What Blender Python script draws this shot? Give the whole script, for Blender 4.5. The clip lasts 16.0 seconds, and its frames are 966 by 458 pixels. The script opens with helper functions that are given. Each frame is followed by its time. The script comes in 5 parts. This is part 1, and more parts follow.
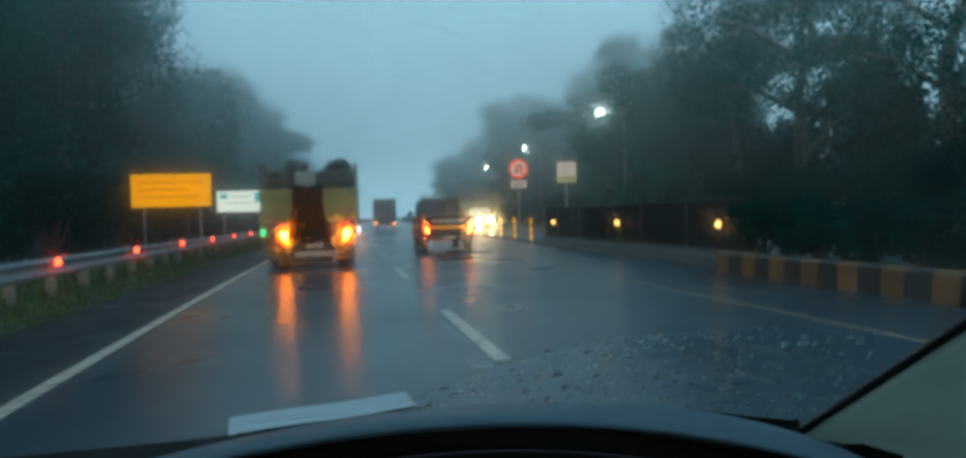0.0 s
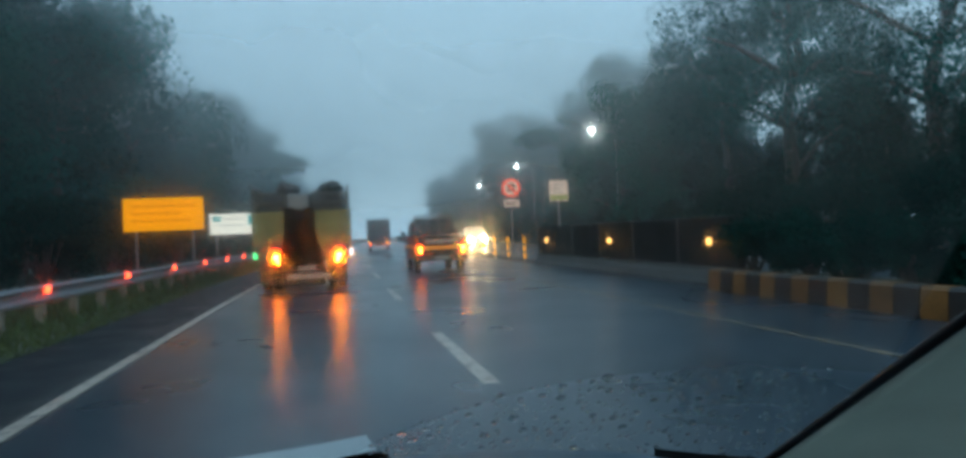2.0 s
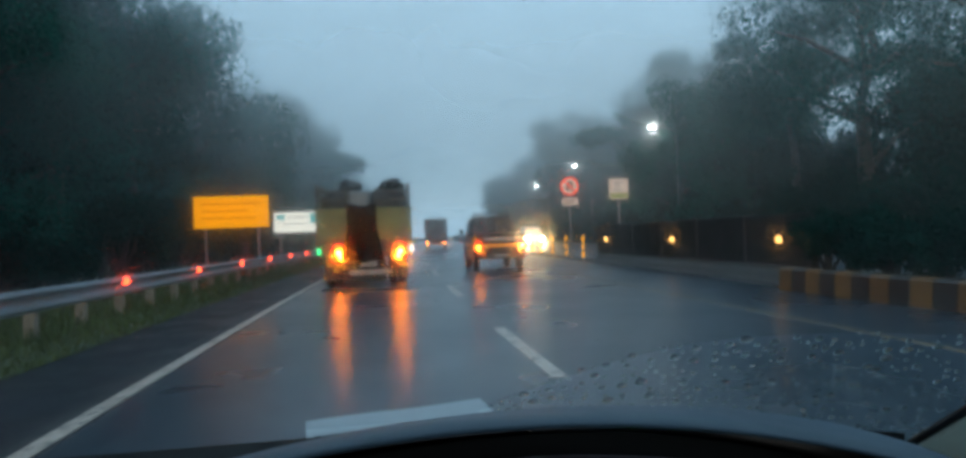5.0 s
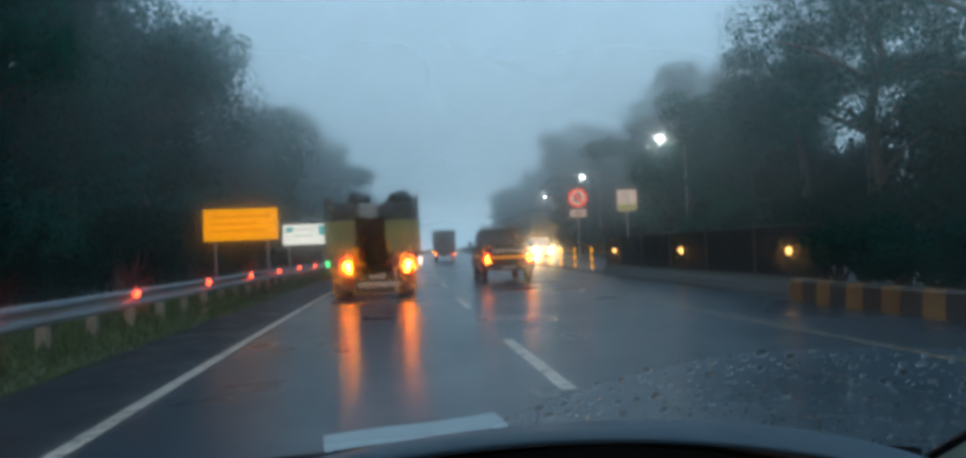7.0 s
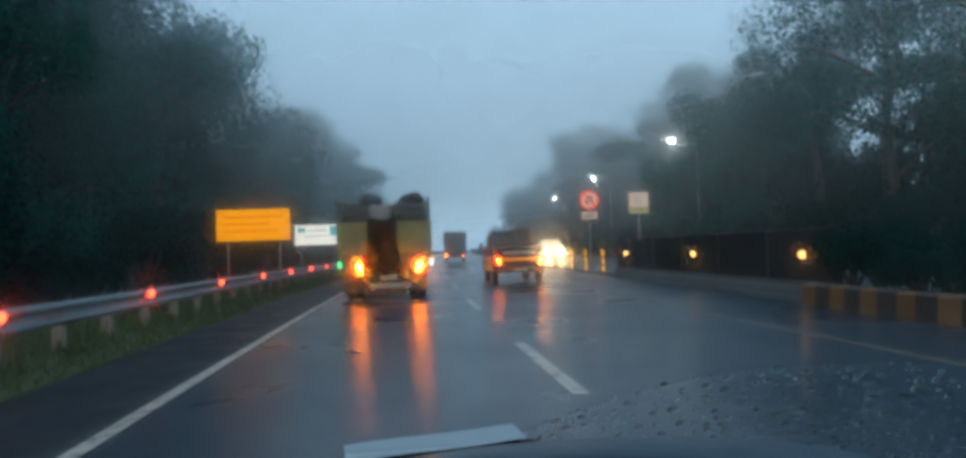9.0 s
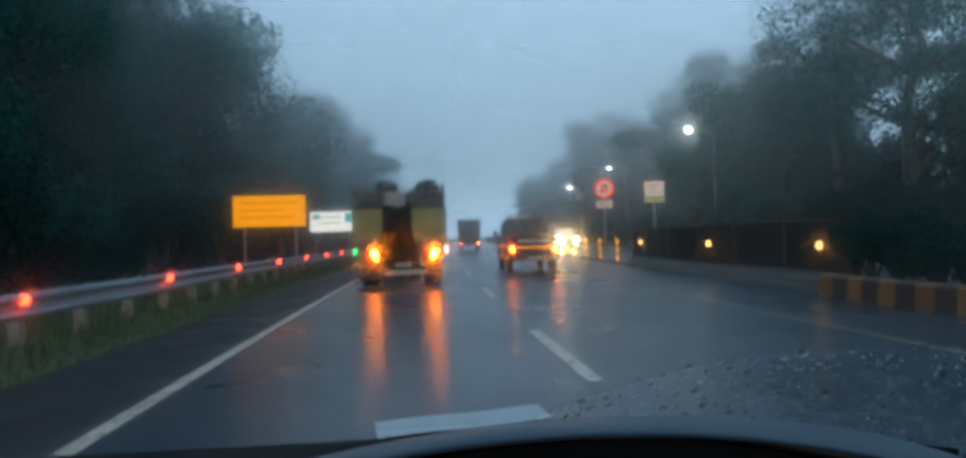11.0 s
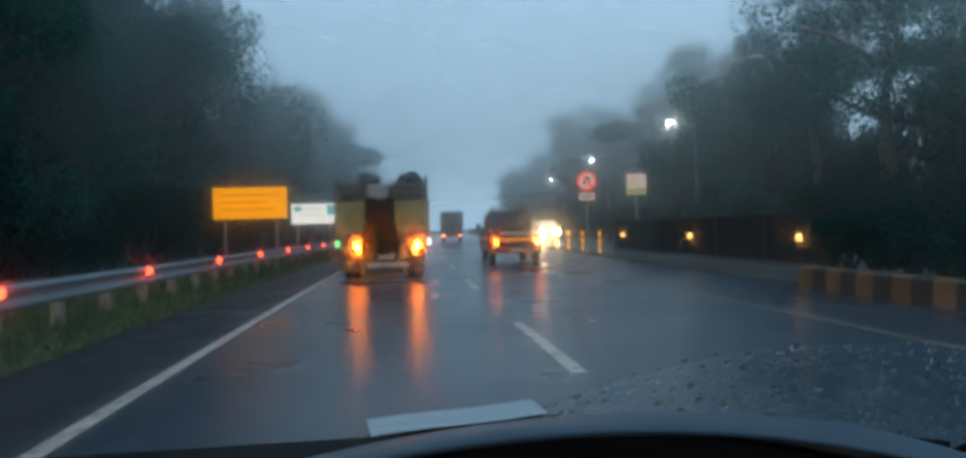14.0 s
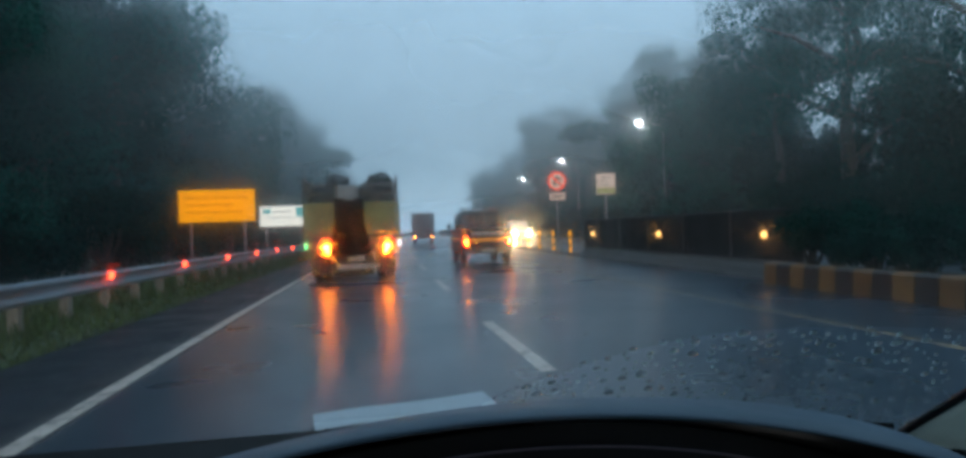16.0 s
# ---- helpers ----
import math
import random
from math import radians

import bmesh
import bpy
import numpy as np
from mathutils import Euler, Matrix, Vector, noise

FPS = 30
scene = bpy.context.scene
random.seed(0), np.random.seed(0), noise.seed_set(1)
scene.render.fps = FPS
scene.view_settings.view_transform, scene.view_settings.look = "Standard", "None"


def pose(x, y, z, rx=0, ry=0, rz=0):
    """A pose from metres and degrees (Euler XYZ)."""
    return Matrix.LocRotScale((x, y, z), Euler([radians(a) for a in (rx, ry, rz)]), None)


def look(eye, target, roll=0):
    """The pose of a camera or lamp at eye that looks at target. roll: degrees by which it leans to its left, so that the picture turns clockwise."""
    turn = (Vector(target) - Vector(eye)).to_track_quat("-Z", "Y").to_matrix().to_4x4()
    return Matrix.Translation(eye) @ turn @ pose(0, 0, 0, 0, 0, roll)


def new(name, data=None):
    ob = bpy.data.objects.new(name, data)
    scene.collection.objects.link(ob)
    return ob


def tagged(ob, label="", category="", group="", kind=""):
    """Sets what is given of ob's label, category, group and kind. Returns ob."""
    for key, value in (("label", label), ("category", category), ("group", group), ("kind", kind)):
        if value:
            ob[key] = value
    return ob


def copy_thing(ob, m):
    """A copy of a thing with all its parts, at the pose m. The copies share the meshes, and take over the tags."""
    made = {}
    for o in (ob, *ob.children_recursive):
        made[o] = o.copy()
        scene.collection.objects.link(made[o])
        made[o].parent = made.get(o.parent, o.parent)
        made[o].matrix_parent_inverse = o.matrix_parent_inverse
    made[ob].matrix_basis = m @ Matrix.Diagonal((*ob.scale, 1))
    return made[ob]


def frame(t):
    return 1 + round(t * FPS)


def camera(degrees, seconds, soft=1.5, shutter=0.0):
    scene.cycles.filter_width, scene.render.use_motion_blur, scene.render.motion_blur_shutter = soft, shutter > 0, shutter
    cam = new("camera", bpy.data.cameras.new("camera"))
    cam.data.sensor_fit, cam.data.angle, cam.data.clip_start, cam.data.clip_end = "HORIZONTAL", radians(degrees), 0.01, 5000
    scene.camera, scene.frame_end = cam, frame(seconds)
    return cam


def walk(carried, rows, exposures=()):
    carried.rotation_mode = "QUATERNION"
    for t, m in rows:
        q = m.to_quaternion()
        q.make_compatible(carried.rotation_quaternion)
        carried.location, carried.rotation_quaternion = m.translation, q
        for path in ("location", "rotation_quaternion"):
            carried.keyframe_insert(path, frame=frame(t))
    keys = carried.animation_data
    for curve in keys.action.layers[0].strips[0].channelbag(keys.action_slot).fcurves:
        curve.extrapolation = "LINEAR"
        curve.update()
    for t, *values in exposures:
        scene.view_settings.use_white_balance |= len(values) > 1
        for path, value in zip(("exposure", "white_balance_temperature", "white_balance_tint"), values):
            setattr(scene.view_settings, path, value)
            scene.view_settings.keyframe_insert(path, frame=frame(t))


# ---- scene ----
# ---- camera and walk: a hand-held phone behind the wheel of a right-hand-drive car ----
cam = camera(71.5, 16.0, soft=3.3)
PATH = [
    (0.0, 0.062, 0.001, 1.208, -12.757, -1.196, -1.585),
    (0.5, 0.067, 0.02, 1.193, -13.344, -2.687, -1.789),
    (1.0, 0.085, 0.031, 1.188, -13.7, -3.458, -2.039),
    (1.5, 0.08, 0.019, 1.208, -13.719, -3.351, -2.073),
    (2.0, 0.117, -0.035, 1.248, -13.269, 0.361, -2.383),
    (2.5, 0.078, -0.003, 1.207, -9.731, 1.261, -2.686),
    (3.0, 0.051, 0.032, 1.187, -9.24, 1.418, -2.698),
    (3.5, 0.03, 0.037, 1.183, -8.874, 0.601, -1.96),
    (4.0, 0.031, 0.037, 1.179, -8.726, 0.391, -1.849),
    (6.5, 0.022, 0.029, 1.186, -8.204, 1.263, -2.485),
    (7.0, 0.016, 0.026, 1.187, -7.873, 1.576, -2.256),
    (7.5, -0.007, 0.021, 1.206, -7.225, 1.77, -1.82),
    (8.0, 0.005, 0.013, 1.187, -7.154, 1.713, -1.716),
    (8.5, 0.004, 0.014, 1.207, -7.179, 1.758, -1.883),
    (11.0, -0.021, -0.004, 1.2, -5.743, 0.729, -1.431),
    (11.5, -0.038, 0.016, 1.207, -6.218, 0.33, -1.393),
    (12.0, -0.013, 0.006, 1.2, -6.285, 0.007, -1.517),
    (12.5, -0.019, 0.004, 1.205, -6.891, -0.289, -1.642),
    (13.0, -0.017, 0.012, 1.201, -6.855, -0.354, -2.204),
    (13.5, -0.022, 0.007, 1.211, -7.109, -0.168, -2.051),
    (14.0, -0.037, 0.014, 1.203, -7.223, 0.025, -1.422),
    (14.5, -0.003, 0.014, 1.214, -7.496, 0.149, -1.228),
    (15.0, 0.031, 0.034, 1.174, -7.902, 0.478, -1.486),
    (15.5, 0.012, 0.027, 1.198, -8.898, 0.046, -1.652),
    (16.0, 0.0, 0.021, 1.185, -9.625, 0.035, -2.004),
]
walk(cam, [(t, pose(x, y, z, 90 + pitch, 0, yaw) @ pose(0, 0, 0, 0, 0, roll)) for t, x, y, z, yaw, pitch, roll in PATH],
     exposures=[(0, 0.04, 6200, -10), (1.5, 0.08, 6450, 0), (4, 0.13, 6600, 6), (8, 0.12, 6550, 8), (11, 0.1, 6400, 9), (16, 0.1, 6450, 9)])


# ---- world: heavy overcast at dusk ----
def make_world():
    w = bpy.data.worlds.new("overcast_dusk")
    scene.world = w
    w.use_nodes = True
    nt = w.node_tree
    nt.nodes.clear()
    out = nt.nodes.new("ShaderNodeOutputWorld")
    sky = nt.nodes.new("ShaderNodeTexSky")
    sky.sky_type, sky.sun_disc = "NISHITA", False
    sky.sun_elevation, sky.sun_rotation = radians(12), radians(200)
    sky.air_density, sky.dust_density, sky.ozone_density = 1.0, 4.0, 2.0
    b1 = nt.nodes.new("ShaderNodeBackground")
    b1.inputs["Strength"].default_value = 0.05
    nt.links.new(sky.outputs[0], b1.inputs["Color"])
    # the cloud deck: an even blue-grey, slightly uneven
    co = nt.nodes.new("ShaderNodeTexCoord")
    ns = nt.nodes.new("ShaderNodeTexNoise")
    ns.inputs["Scale"].default_value = 1.6
    ns.inputs["Detail"].default_value = 3
    nt.links.new(co.outputs["Generated"], ns.inputs["Vector"])
    rp = nt.nodes.new("ShaderNodeValToRGB")
    rp.color_ramp.elements[0].position, rp.color_ramp.elements[1].position = 0.3, 0.75
    rp.color_ramp.elements[0].color = (0.315, 0.515, 0.69, 1)
    rp.color_ramp.elements[1].color = (0.395, 0.61, 0.805, 1)
    nt.links.new(ns.outputs["Fac"], rp.inputs["Fac"])
    b2 = nt.nodes.new("ShaderNodeBackground")
    b2.inputs["Strength"].default_value = 1.0
    nt.links.new(rp.outputs[0], b2.inputs["Color"])
    mx = nt.nodes.new("ShaderNodeAddShader")
    nt.links.new(b1.outputs[0], mx.inputs[0])
    nt.links.new(b2.outputs[0], mx.inputs[1])
    nt.links.new(mx.outputs[0], out.inputs["Surface"])


make_world()
sun = new("sun", bpy.data.lights.new("sun", "SUN"))
sun.data.energy, sun.data.angle, sun.data.color = 0.1, radians(40), (0.9, 0.95, 1.0)
sun.matrix_world = look((0, 0, 50), (-8, 22, 0))


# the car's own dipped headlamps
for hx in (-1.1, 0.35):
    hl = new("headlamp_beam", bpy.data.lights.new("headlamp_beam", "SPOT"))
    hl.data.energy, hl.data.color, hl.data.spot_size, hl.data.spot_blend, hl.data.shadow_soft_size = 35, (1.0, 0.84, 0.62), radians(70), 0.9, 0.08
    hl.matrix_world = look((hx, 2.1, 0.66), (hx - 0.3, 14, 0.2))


# ---- materials ----
def mat(name, c, rough=0.6, metal=0.0, var=0.25, scale=8.0, bump=0.0, fine=60.0, spec=0.5, glow=None, power=0.0, per=0.0, coat=0.0):
    """A procedural surface: two scales of noise on colour, roughness and relief; per: change from piece to piece."""
    m = bpy.data.materials.new(name)
    m.use_nodes = True
    nt = m.node_tree
    b = nt.nodes["Principled BSDF"]
    b.inputs["Metallic"].default_value = metal
    b.inputs["Specular IOR Level"].default_value = spec
    b.inputs["Coat Weight"].default_value = coat
    co = nt.nodes.new("ShaderNodeTexCoord")
    n1 = nt.nodes.new("ShaderNodeTexNoise")
    n1.inputs["Scale"].default_value, n1.inputs["Detail"].default_value = scale, 4
    n2 = nt.nodes.new("ShaderNodeTexNoise")
    n2.inputs["Scale"].default_value, n2.inputs["Detail"].default_value = fine, 2
    nt.links.new(co.outputs["Object"], n1.inputs["Vector"])
    nt.links.new(co.outputs["Object"], n2.inputs["Vector"])
    ad = nt.nodes.new("ShaderNodeMath")
    ad.operation = "MULTIPLY_ADD"
    ad.inputs[1].default_value = 0.4
    nt.links.new(n2.outputs["Fac"], ad.inputs[0])
    nt.links.new(n1.outputs["Fac"], ad.inputs[2])
    mr = nt.nodes.new("ShaderNodeMapRange")
    mr.inputs["From Min"].default_value, mr.inputs["From Max"].default_value = 0.45, 0.95
    mr.inputs["To Min"].default_value, mr.inputs["To Max"].default_value = 1 - var, 1 + var
    nt.links.new(ad.outputs[0], mr.inputs["Value"])
    hs = nt.nodes.new("ShaderNodeHueSaturation")
    hs.inputs["Color"].default_value = (*c, 1)
    val = mr.outputs["Result"]
    if per:
        geo = nt.nodes.new("ShaderNodeNewGeometry")
        m2 = nt.nodes.new("ShaderNodeMapRange")
        m2.inputs["To Min"].default_value, m2.inputs["To Max"].default_value = 1 - per, 1 + per
        nt.links.new(geo.outputs["Random Per Island"], m2.inputs["Value"])
        mu = nt.nodes.new("ShaderNodeMath")
        mu.operation = "MULTIPLY"
        nt.links.new(val, mu.inputs[0])
        nt.links.new(m2.outputs["Result"], mu.inputs[1])
        val = mu.outputs[0]
    nt.links.new(val, hs.inputs["Value"])
    nt.links.new(hs.outputs["Color"], b.inputs["Base Color"])
    r2 = nt.nodes.new("ShaderNodeMapRange")
    r2.inputs["From Min"].default_value, r2.inputs["From Max"].default_value = 0.3, 0.7
    r2.inputs["To Min"].default_value, r2.inputs["To Max"].default_value = max(0.03, rough * 0.75), min(1, rough * 1.25)
    nt.links.new(n1.outputs["Fac"], r2.inputs["Value"])
    nt.links.new(r2.outputs["Result"], b.inputs["Roughness"])
    if bump:
        bp = nt.nodes.new("ShaderNodeBump")
        bp.inputs["Strength"].default_value, bp.inputs["Distance"].default_value = bump, 0.02
        nt.links.new(ad.outputs[0], bp.inputs["Height"])
        nt.links.new(bp.outputs["Normal"], b.inputs["Normal"])
    if glow:
        b.inputs["Emission Color"].default_value = (*glow, 1)
        b.inputs["Emission Strength"].default_value = power
    return m


def wet_asphalt():
    """Dark asphalt under a film of rain: smooth where water stands, rougher on the crown."""
    m = mat("wet_asphalt", (0.015, 0.031, 0.048), 0.3, var=0.25, scale=0.35, fine=45, bump=0.06, spec=0.5)
    nt = m.node_tree
    for n in nt.nodes:
        if n.type == "MAP_RANGE" and any(l.to_socket.name == "Roughness" for l in n.outputs[0].links):
            n.inputs["To Min"].default_value, n.inputs["To Max"].default_value = 0.24, 0.38
    return m


def worn_paint(name, c, gone, edge):
    """Road paint rubbed off in flecks down to the asphalt."""
    m = mat(name, c, 0.42, var=0.25, scale=3, fine=30, bump=0.1)
    nt = m.node_tree
    b = nt.nodes["Principled BSDF"]
    src = b.inputs["Base Color"].links[0].from_socket
    co = nt.nodes.new("ShaderNodeTexCoord")
    n = nt.nodes.new("ShaderNodeTexNoise")
    n.inputs["Scale"].default_value, n.inputs["Detail"].default_value, n.inputs["Roughness"].default_value = 5.5, 6, 0.75
    nt.links.new(co.outputs["Object"], n.inputs["Vector"])
    r = nt.nodes.new("ShaderNodeMapRange")
    r.inputs["From Min"].default_value, r.inputs["From Max"].default_value = gone - edge, gone + edge
    nt.links.new(n.outputs["Fac"], r.inputs["Value"])
    mx = nt.nodes.new("ShaderNodeMix")
    mx.data_type = "RGBA"
    mx.inputs["A"].default_value = (0.03, 0.036, 0.042, 1)
    nt.links.new(r.outputs["Result"], mx.inputs["Factor"])
    nt.links.new(src, mx.inputs["B"])
    nt.links.new(mx.outputs["Result"], b.inputs["Base Color"])
    return m


def mist_veil():
    """Fine water droplets in the air: lets most light through, scatters the rest of the sky's light."""
    m = bpy.data.materials.new("mist")
    m.use_nodes = True
    nt = m.node_tree
    nt.nodes.clear()
    out = nt.nodes.new("ShaderNodeOutputMaterial")
    tr = nt.nodes.new("ShaderNodeBsdfTransparent")
    tl = nt.nodes.new("ShaderNodeBsdfTranslucent")
    df = nt.nodes.new("ShaderNodeBsdfDiffuse")
    tl.inputs["Color"].default_value = df.inputs["Color"].default_value = (0.82, 0.94, 1.0, 1)
    m1 = nt.nodes.new("ShaderNodeMixShader")
    nt.links.new(df.outputs[0], m1.inputs[1])
    nt.links.new(tl.outputs[0], m1.inputs[2])
    co = nt.nodes.new("ShaderNodeTexCoord")
    sp = nt.nodes.new("ShaderNodeSeparateXYZ")
    nt.links.new(co.outputs["Object"], sp.inputs[0])
    ns = nt.nodes.new("ShaderNodeTexNoise")
    ns.inputs["Scale"].default_value, ns.inputs["Detail"].default_value = 0.06, 3
    nt.links.new(co.outputs["Object"], ns.inputs["Vector"])
    a = nt.nodes.new("ShaderNodeMapRange")
    a.inputs["From Min"].default_value, a.inputs["From Max"].default_value = 0.3, 0.7
    a.inputs["To Min"].default_value, a.inputs["To Max"].default_value = 0.19, 0.3
    nt.links.new(ns.outputs["Fac"], a.inputs["Value"])
    # thins out above the tree tops
    h = nt.nodes.new("ShaderNodeMapRange")
    h.interpolation_type = "SMOOTHSTEP"
    h.inputs["From Min"].default_value, h.inputs["From Max"].default_value = 8, 38
    h.inputs["To Min"].default_value, h.inputs["To Max"].default_value = 1, 0
    nt.links.new(sp.outputs["Z"], h.inputs["Value"])
    far = nt.nodes.new("ShaderNodeMapRange")
    far.inputs["From Min"].default_value, far.inputs["From Max"].default_value = 25, 105
    far.inputs["To Min"].default_value, far.inputs["To Max"].default_value = 0.5, 1.75
    nt.links.new(sp.outputs["Y"], far.inputs["Value"])
    mf = nt.nodes.new("ShaderNodeMath")
    mf.operation = "MULTIPLY"
    nt.links.new(a.outputs["Result"], mf.inputs[0])
    nt.links.new(far.outputs["Result"], mf.inputs[1])
    top = nt.nodes.new("ShaderNodeMapRange")
    top.interpolation_type = "SMOOTHSTEP"
    top.inputs["From Min"].default_value, top.inputs["From Max"].default_value = 0, 14
    top.inputs["To Min"].default_value, top.inputs["To Max"].default_value = 0.14, 1.45
    nt.links.new(sp.outputs["Z"], top.inputs["Value"])
    mt = nt.nodes.new("ShaderNodeMath")
    mt.operation = "MULTIPLY"
    nt.links.new(mf.outputs[0], mt.inputs[0])
    nt.links.new(top.outputs["Result"], mt.inputs[1])
    mu = nt.nodes.new("ShaderNodeMath")
    mu.operation = "MULTIPLY"
    nt.links.new(mt.outputs[0], mu.inputs[0])
    nt.links.new(h.outputs["Result"], mu.inputs[1])
    m2 = nt.nodes.new("ShaderNodeMixShader")
    nt.links.new(mu.outputs[0], m2.inputs["Fac"])
    nt.links.new(tr.outputs[0], m2.inputs[1])
    nt.links.new(m1.outputs[0], m2.inputs[2])
    nt.links.new(m2.outputs[0], out.inputs["Surface"])
    return m


def clear(name, ior, tint=(1, 1, 1), rough=0.0):
    m = bpy.data.materials.new(name)
    m.use_nodes = True
    nt = m.node_tree
    nt.nodes.clear()
    out = nt.nodes.new("ShaderNodeOutputMaterial")
    g = nt.nodes.new("ShaderNodeBsdfGlass")
    g.inputs["IOR"].default_value, g.inputs["Roughness"].default_value = ior, rough
    g.inputs["Color"].default_value = (*tint, 1)
    nt.links.new(g.outputs[0], out.inputs["Surface"])
    return m


def film_of_water():
    """The unwiped part of the windscreen: mostly clear, with a dull wet sheen."""
    m = bpy.data.materials.new("rain_film")
    m.use_nodes = True
    nt = m.node_tree
    nt.nodes.clear()
    out = nt.nodes.new("ShaderNodeOutputMaterial")
    tr = nt.nodes.new("ShaderNodeBsdfTransparent")
    df = nt.nodes.new("ShaderNodeBsdfTranslucent")
    df.inputs["Color"].default_value = (0.62, 0.8, 0.9, 1)
    mx = nt.nodes.new("ShaderNodeMixShader")
    ns = nt.nodes.new("ShaderNodeTexNoise")
    ns.inputs["Scale"].default_value, ns.inputs["Detail"].default_value = 25, 4
    co = nt.nodes.new("ShaderNodeTexCoord")
    nt.links.new(co.outputs["Object"], ns.inputs["Vector"])
    a = nt.nodes.new("ShaderNodeMapRange")
    a.inputs["To Min"].default_value, a.inputs["To Max"].default_value = 0.012, 0.032
    nt.links.new(ns.outputs["Fac"], a.inputs["Value"])
    nt.links.new(a.outputs["Result"], mx.inputs["Fac"])
    nt.links.new(tr.outputs[0], mx.inputs[1])
    nt.links.new(df.outputs[0], mx.inputs[2])
    nt.links.new(mx.outputs[0], out.inputs["Surface"])
    return m


def wet_glass():
    """Windscreen glass after the wiper: clear, with a faint smear of water that softens the view and spreads bright lights."""
    m = bpy.data.materials.new("wiped_wet_glass")
    m.use_nodes = True
    m.diffuse_color = (0.8, 0.9, 1.0, 0.05)
    nt = m.node_tree
    nt.nodes.clear()
    out = nt.nodes.new("ShaderNodeOutputMaterial")
    tr = nt.nodes.new("ShaderNodeBsdfTransparent")
    lobes = []
    for ior, rough in ((1.007, 0.8), (1.02, 0.95)):
        g = nt.nodes.new("ShaderNodeBsdfRefraction")
        g.inputs["Color"].default_value = (1, 1, 1, 1)
        g.inputs["IOR"].default_value, g.inputs["Roughness"].default_value = ior, rough
        lobes.append(g)
    soft = nt.nodes.new("ShaderNodeMixShader")
    soft.inputs["Fac"].default_value = 0.08
    nt.links.new(tr.outputs[0], soft.inputs[1])
    nt.links.new(lobes[0].outputs[0], soft.inputs[2])
    mx = nt.nodes.new("ShaderNodeMixShader")
    ns = nt.nodes.new("ShaderNodeTexNoise")
    ns.inputs["Scale"].default_value, ns.inputs["Detail"].default_value = 18, 4
    co = nt.nodes.new("ShaderNodeTexCoord")
    nt.links.new(co.outputs["Object"], ns.inputs["Vector"])
    a = nt.nodes.new("ShaderNodeMapRange")
    a.inputs["From Min"].default_value, a.inputs["From Max"].default_value = 0.3, 0.7
    a.inputs["To Min"].default_value, a.inputs["To Max"].default_value = 0.09, 0.13
    nt.links.new(ns.outputs["Fac"], a.inputs["Value"])
    nt.links.new(a.outputs["Result"], mx.inputs["Fac"])
    nt.links.new(soft.outputs[0], mx.inputs[1])
    nt.links.new(lobes[1].outputs[0], mx.inputs[2])
    nt.links.new(mx.outputs[0], out.inputs["Surface"])
    return m


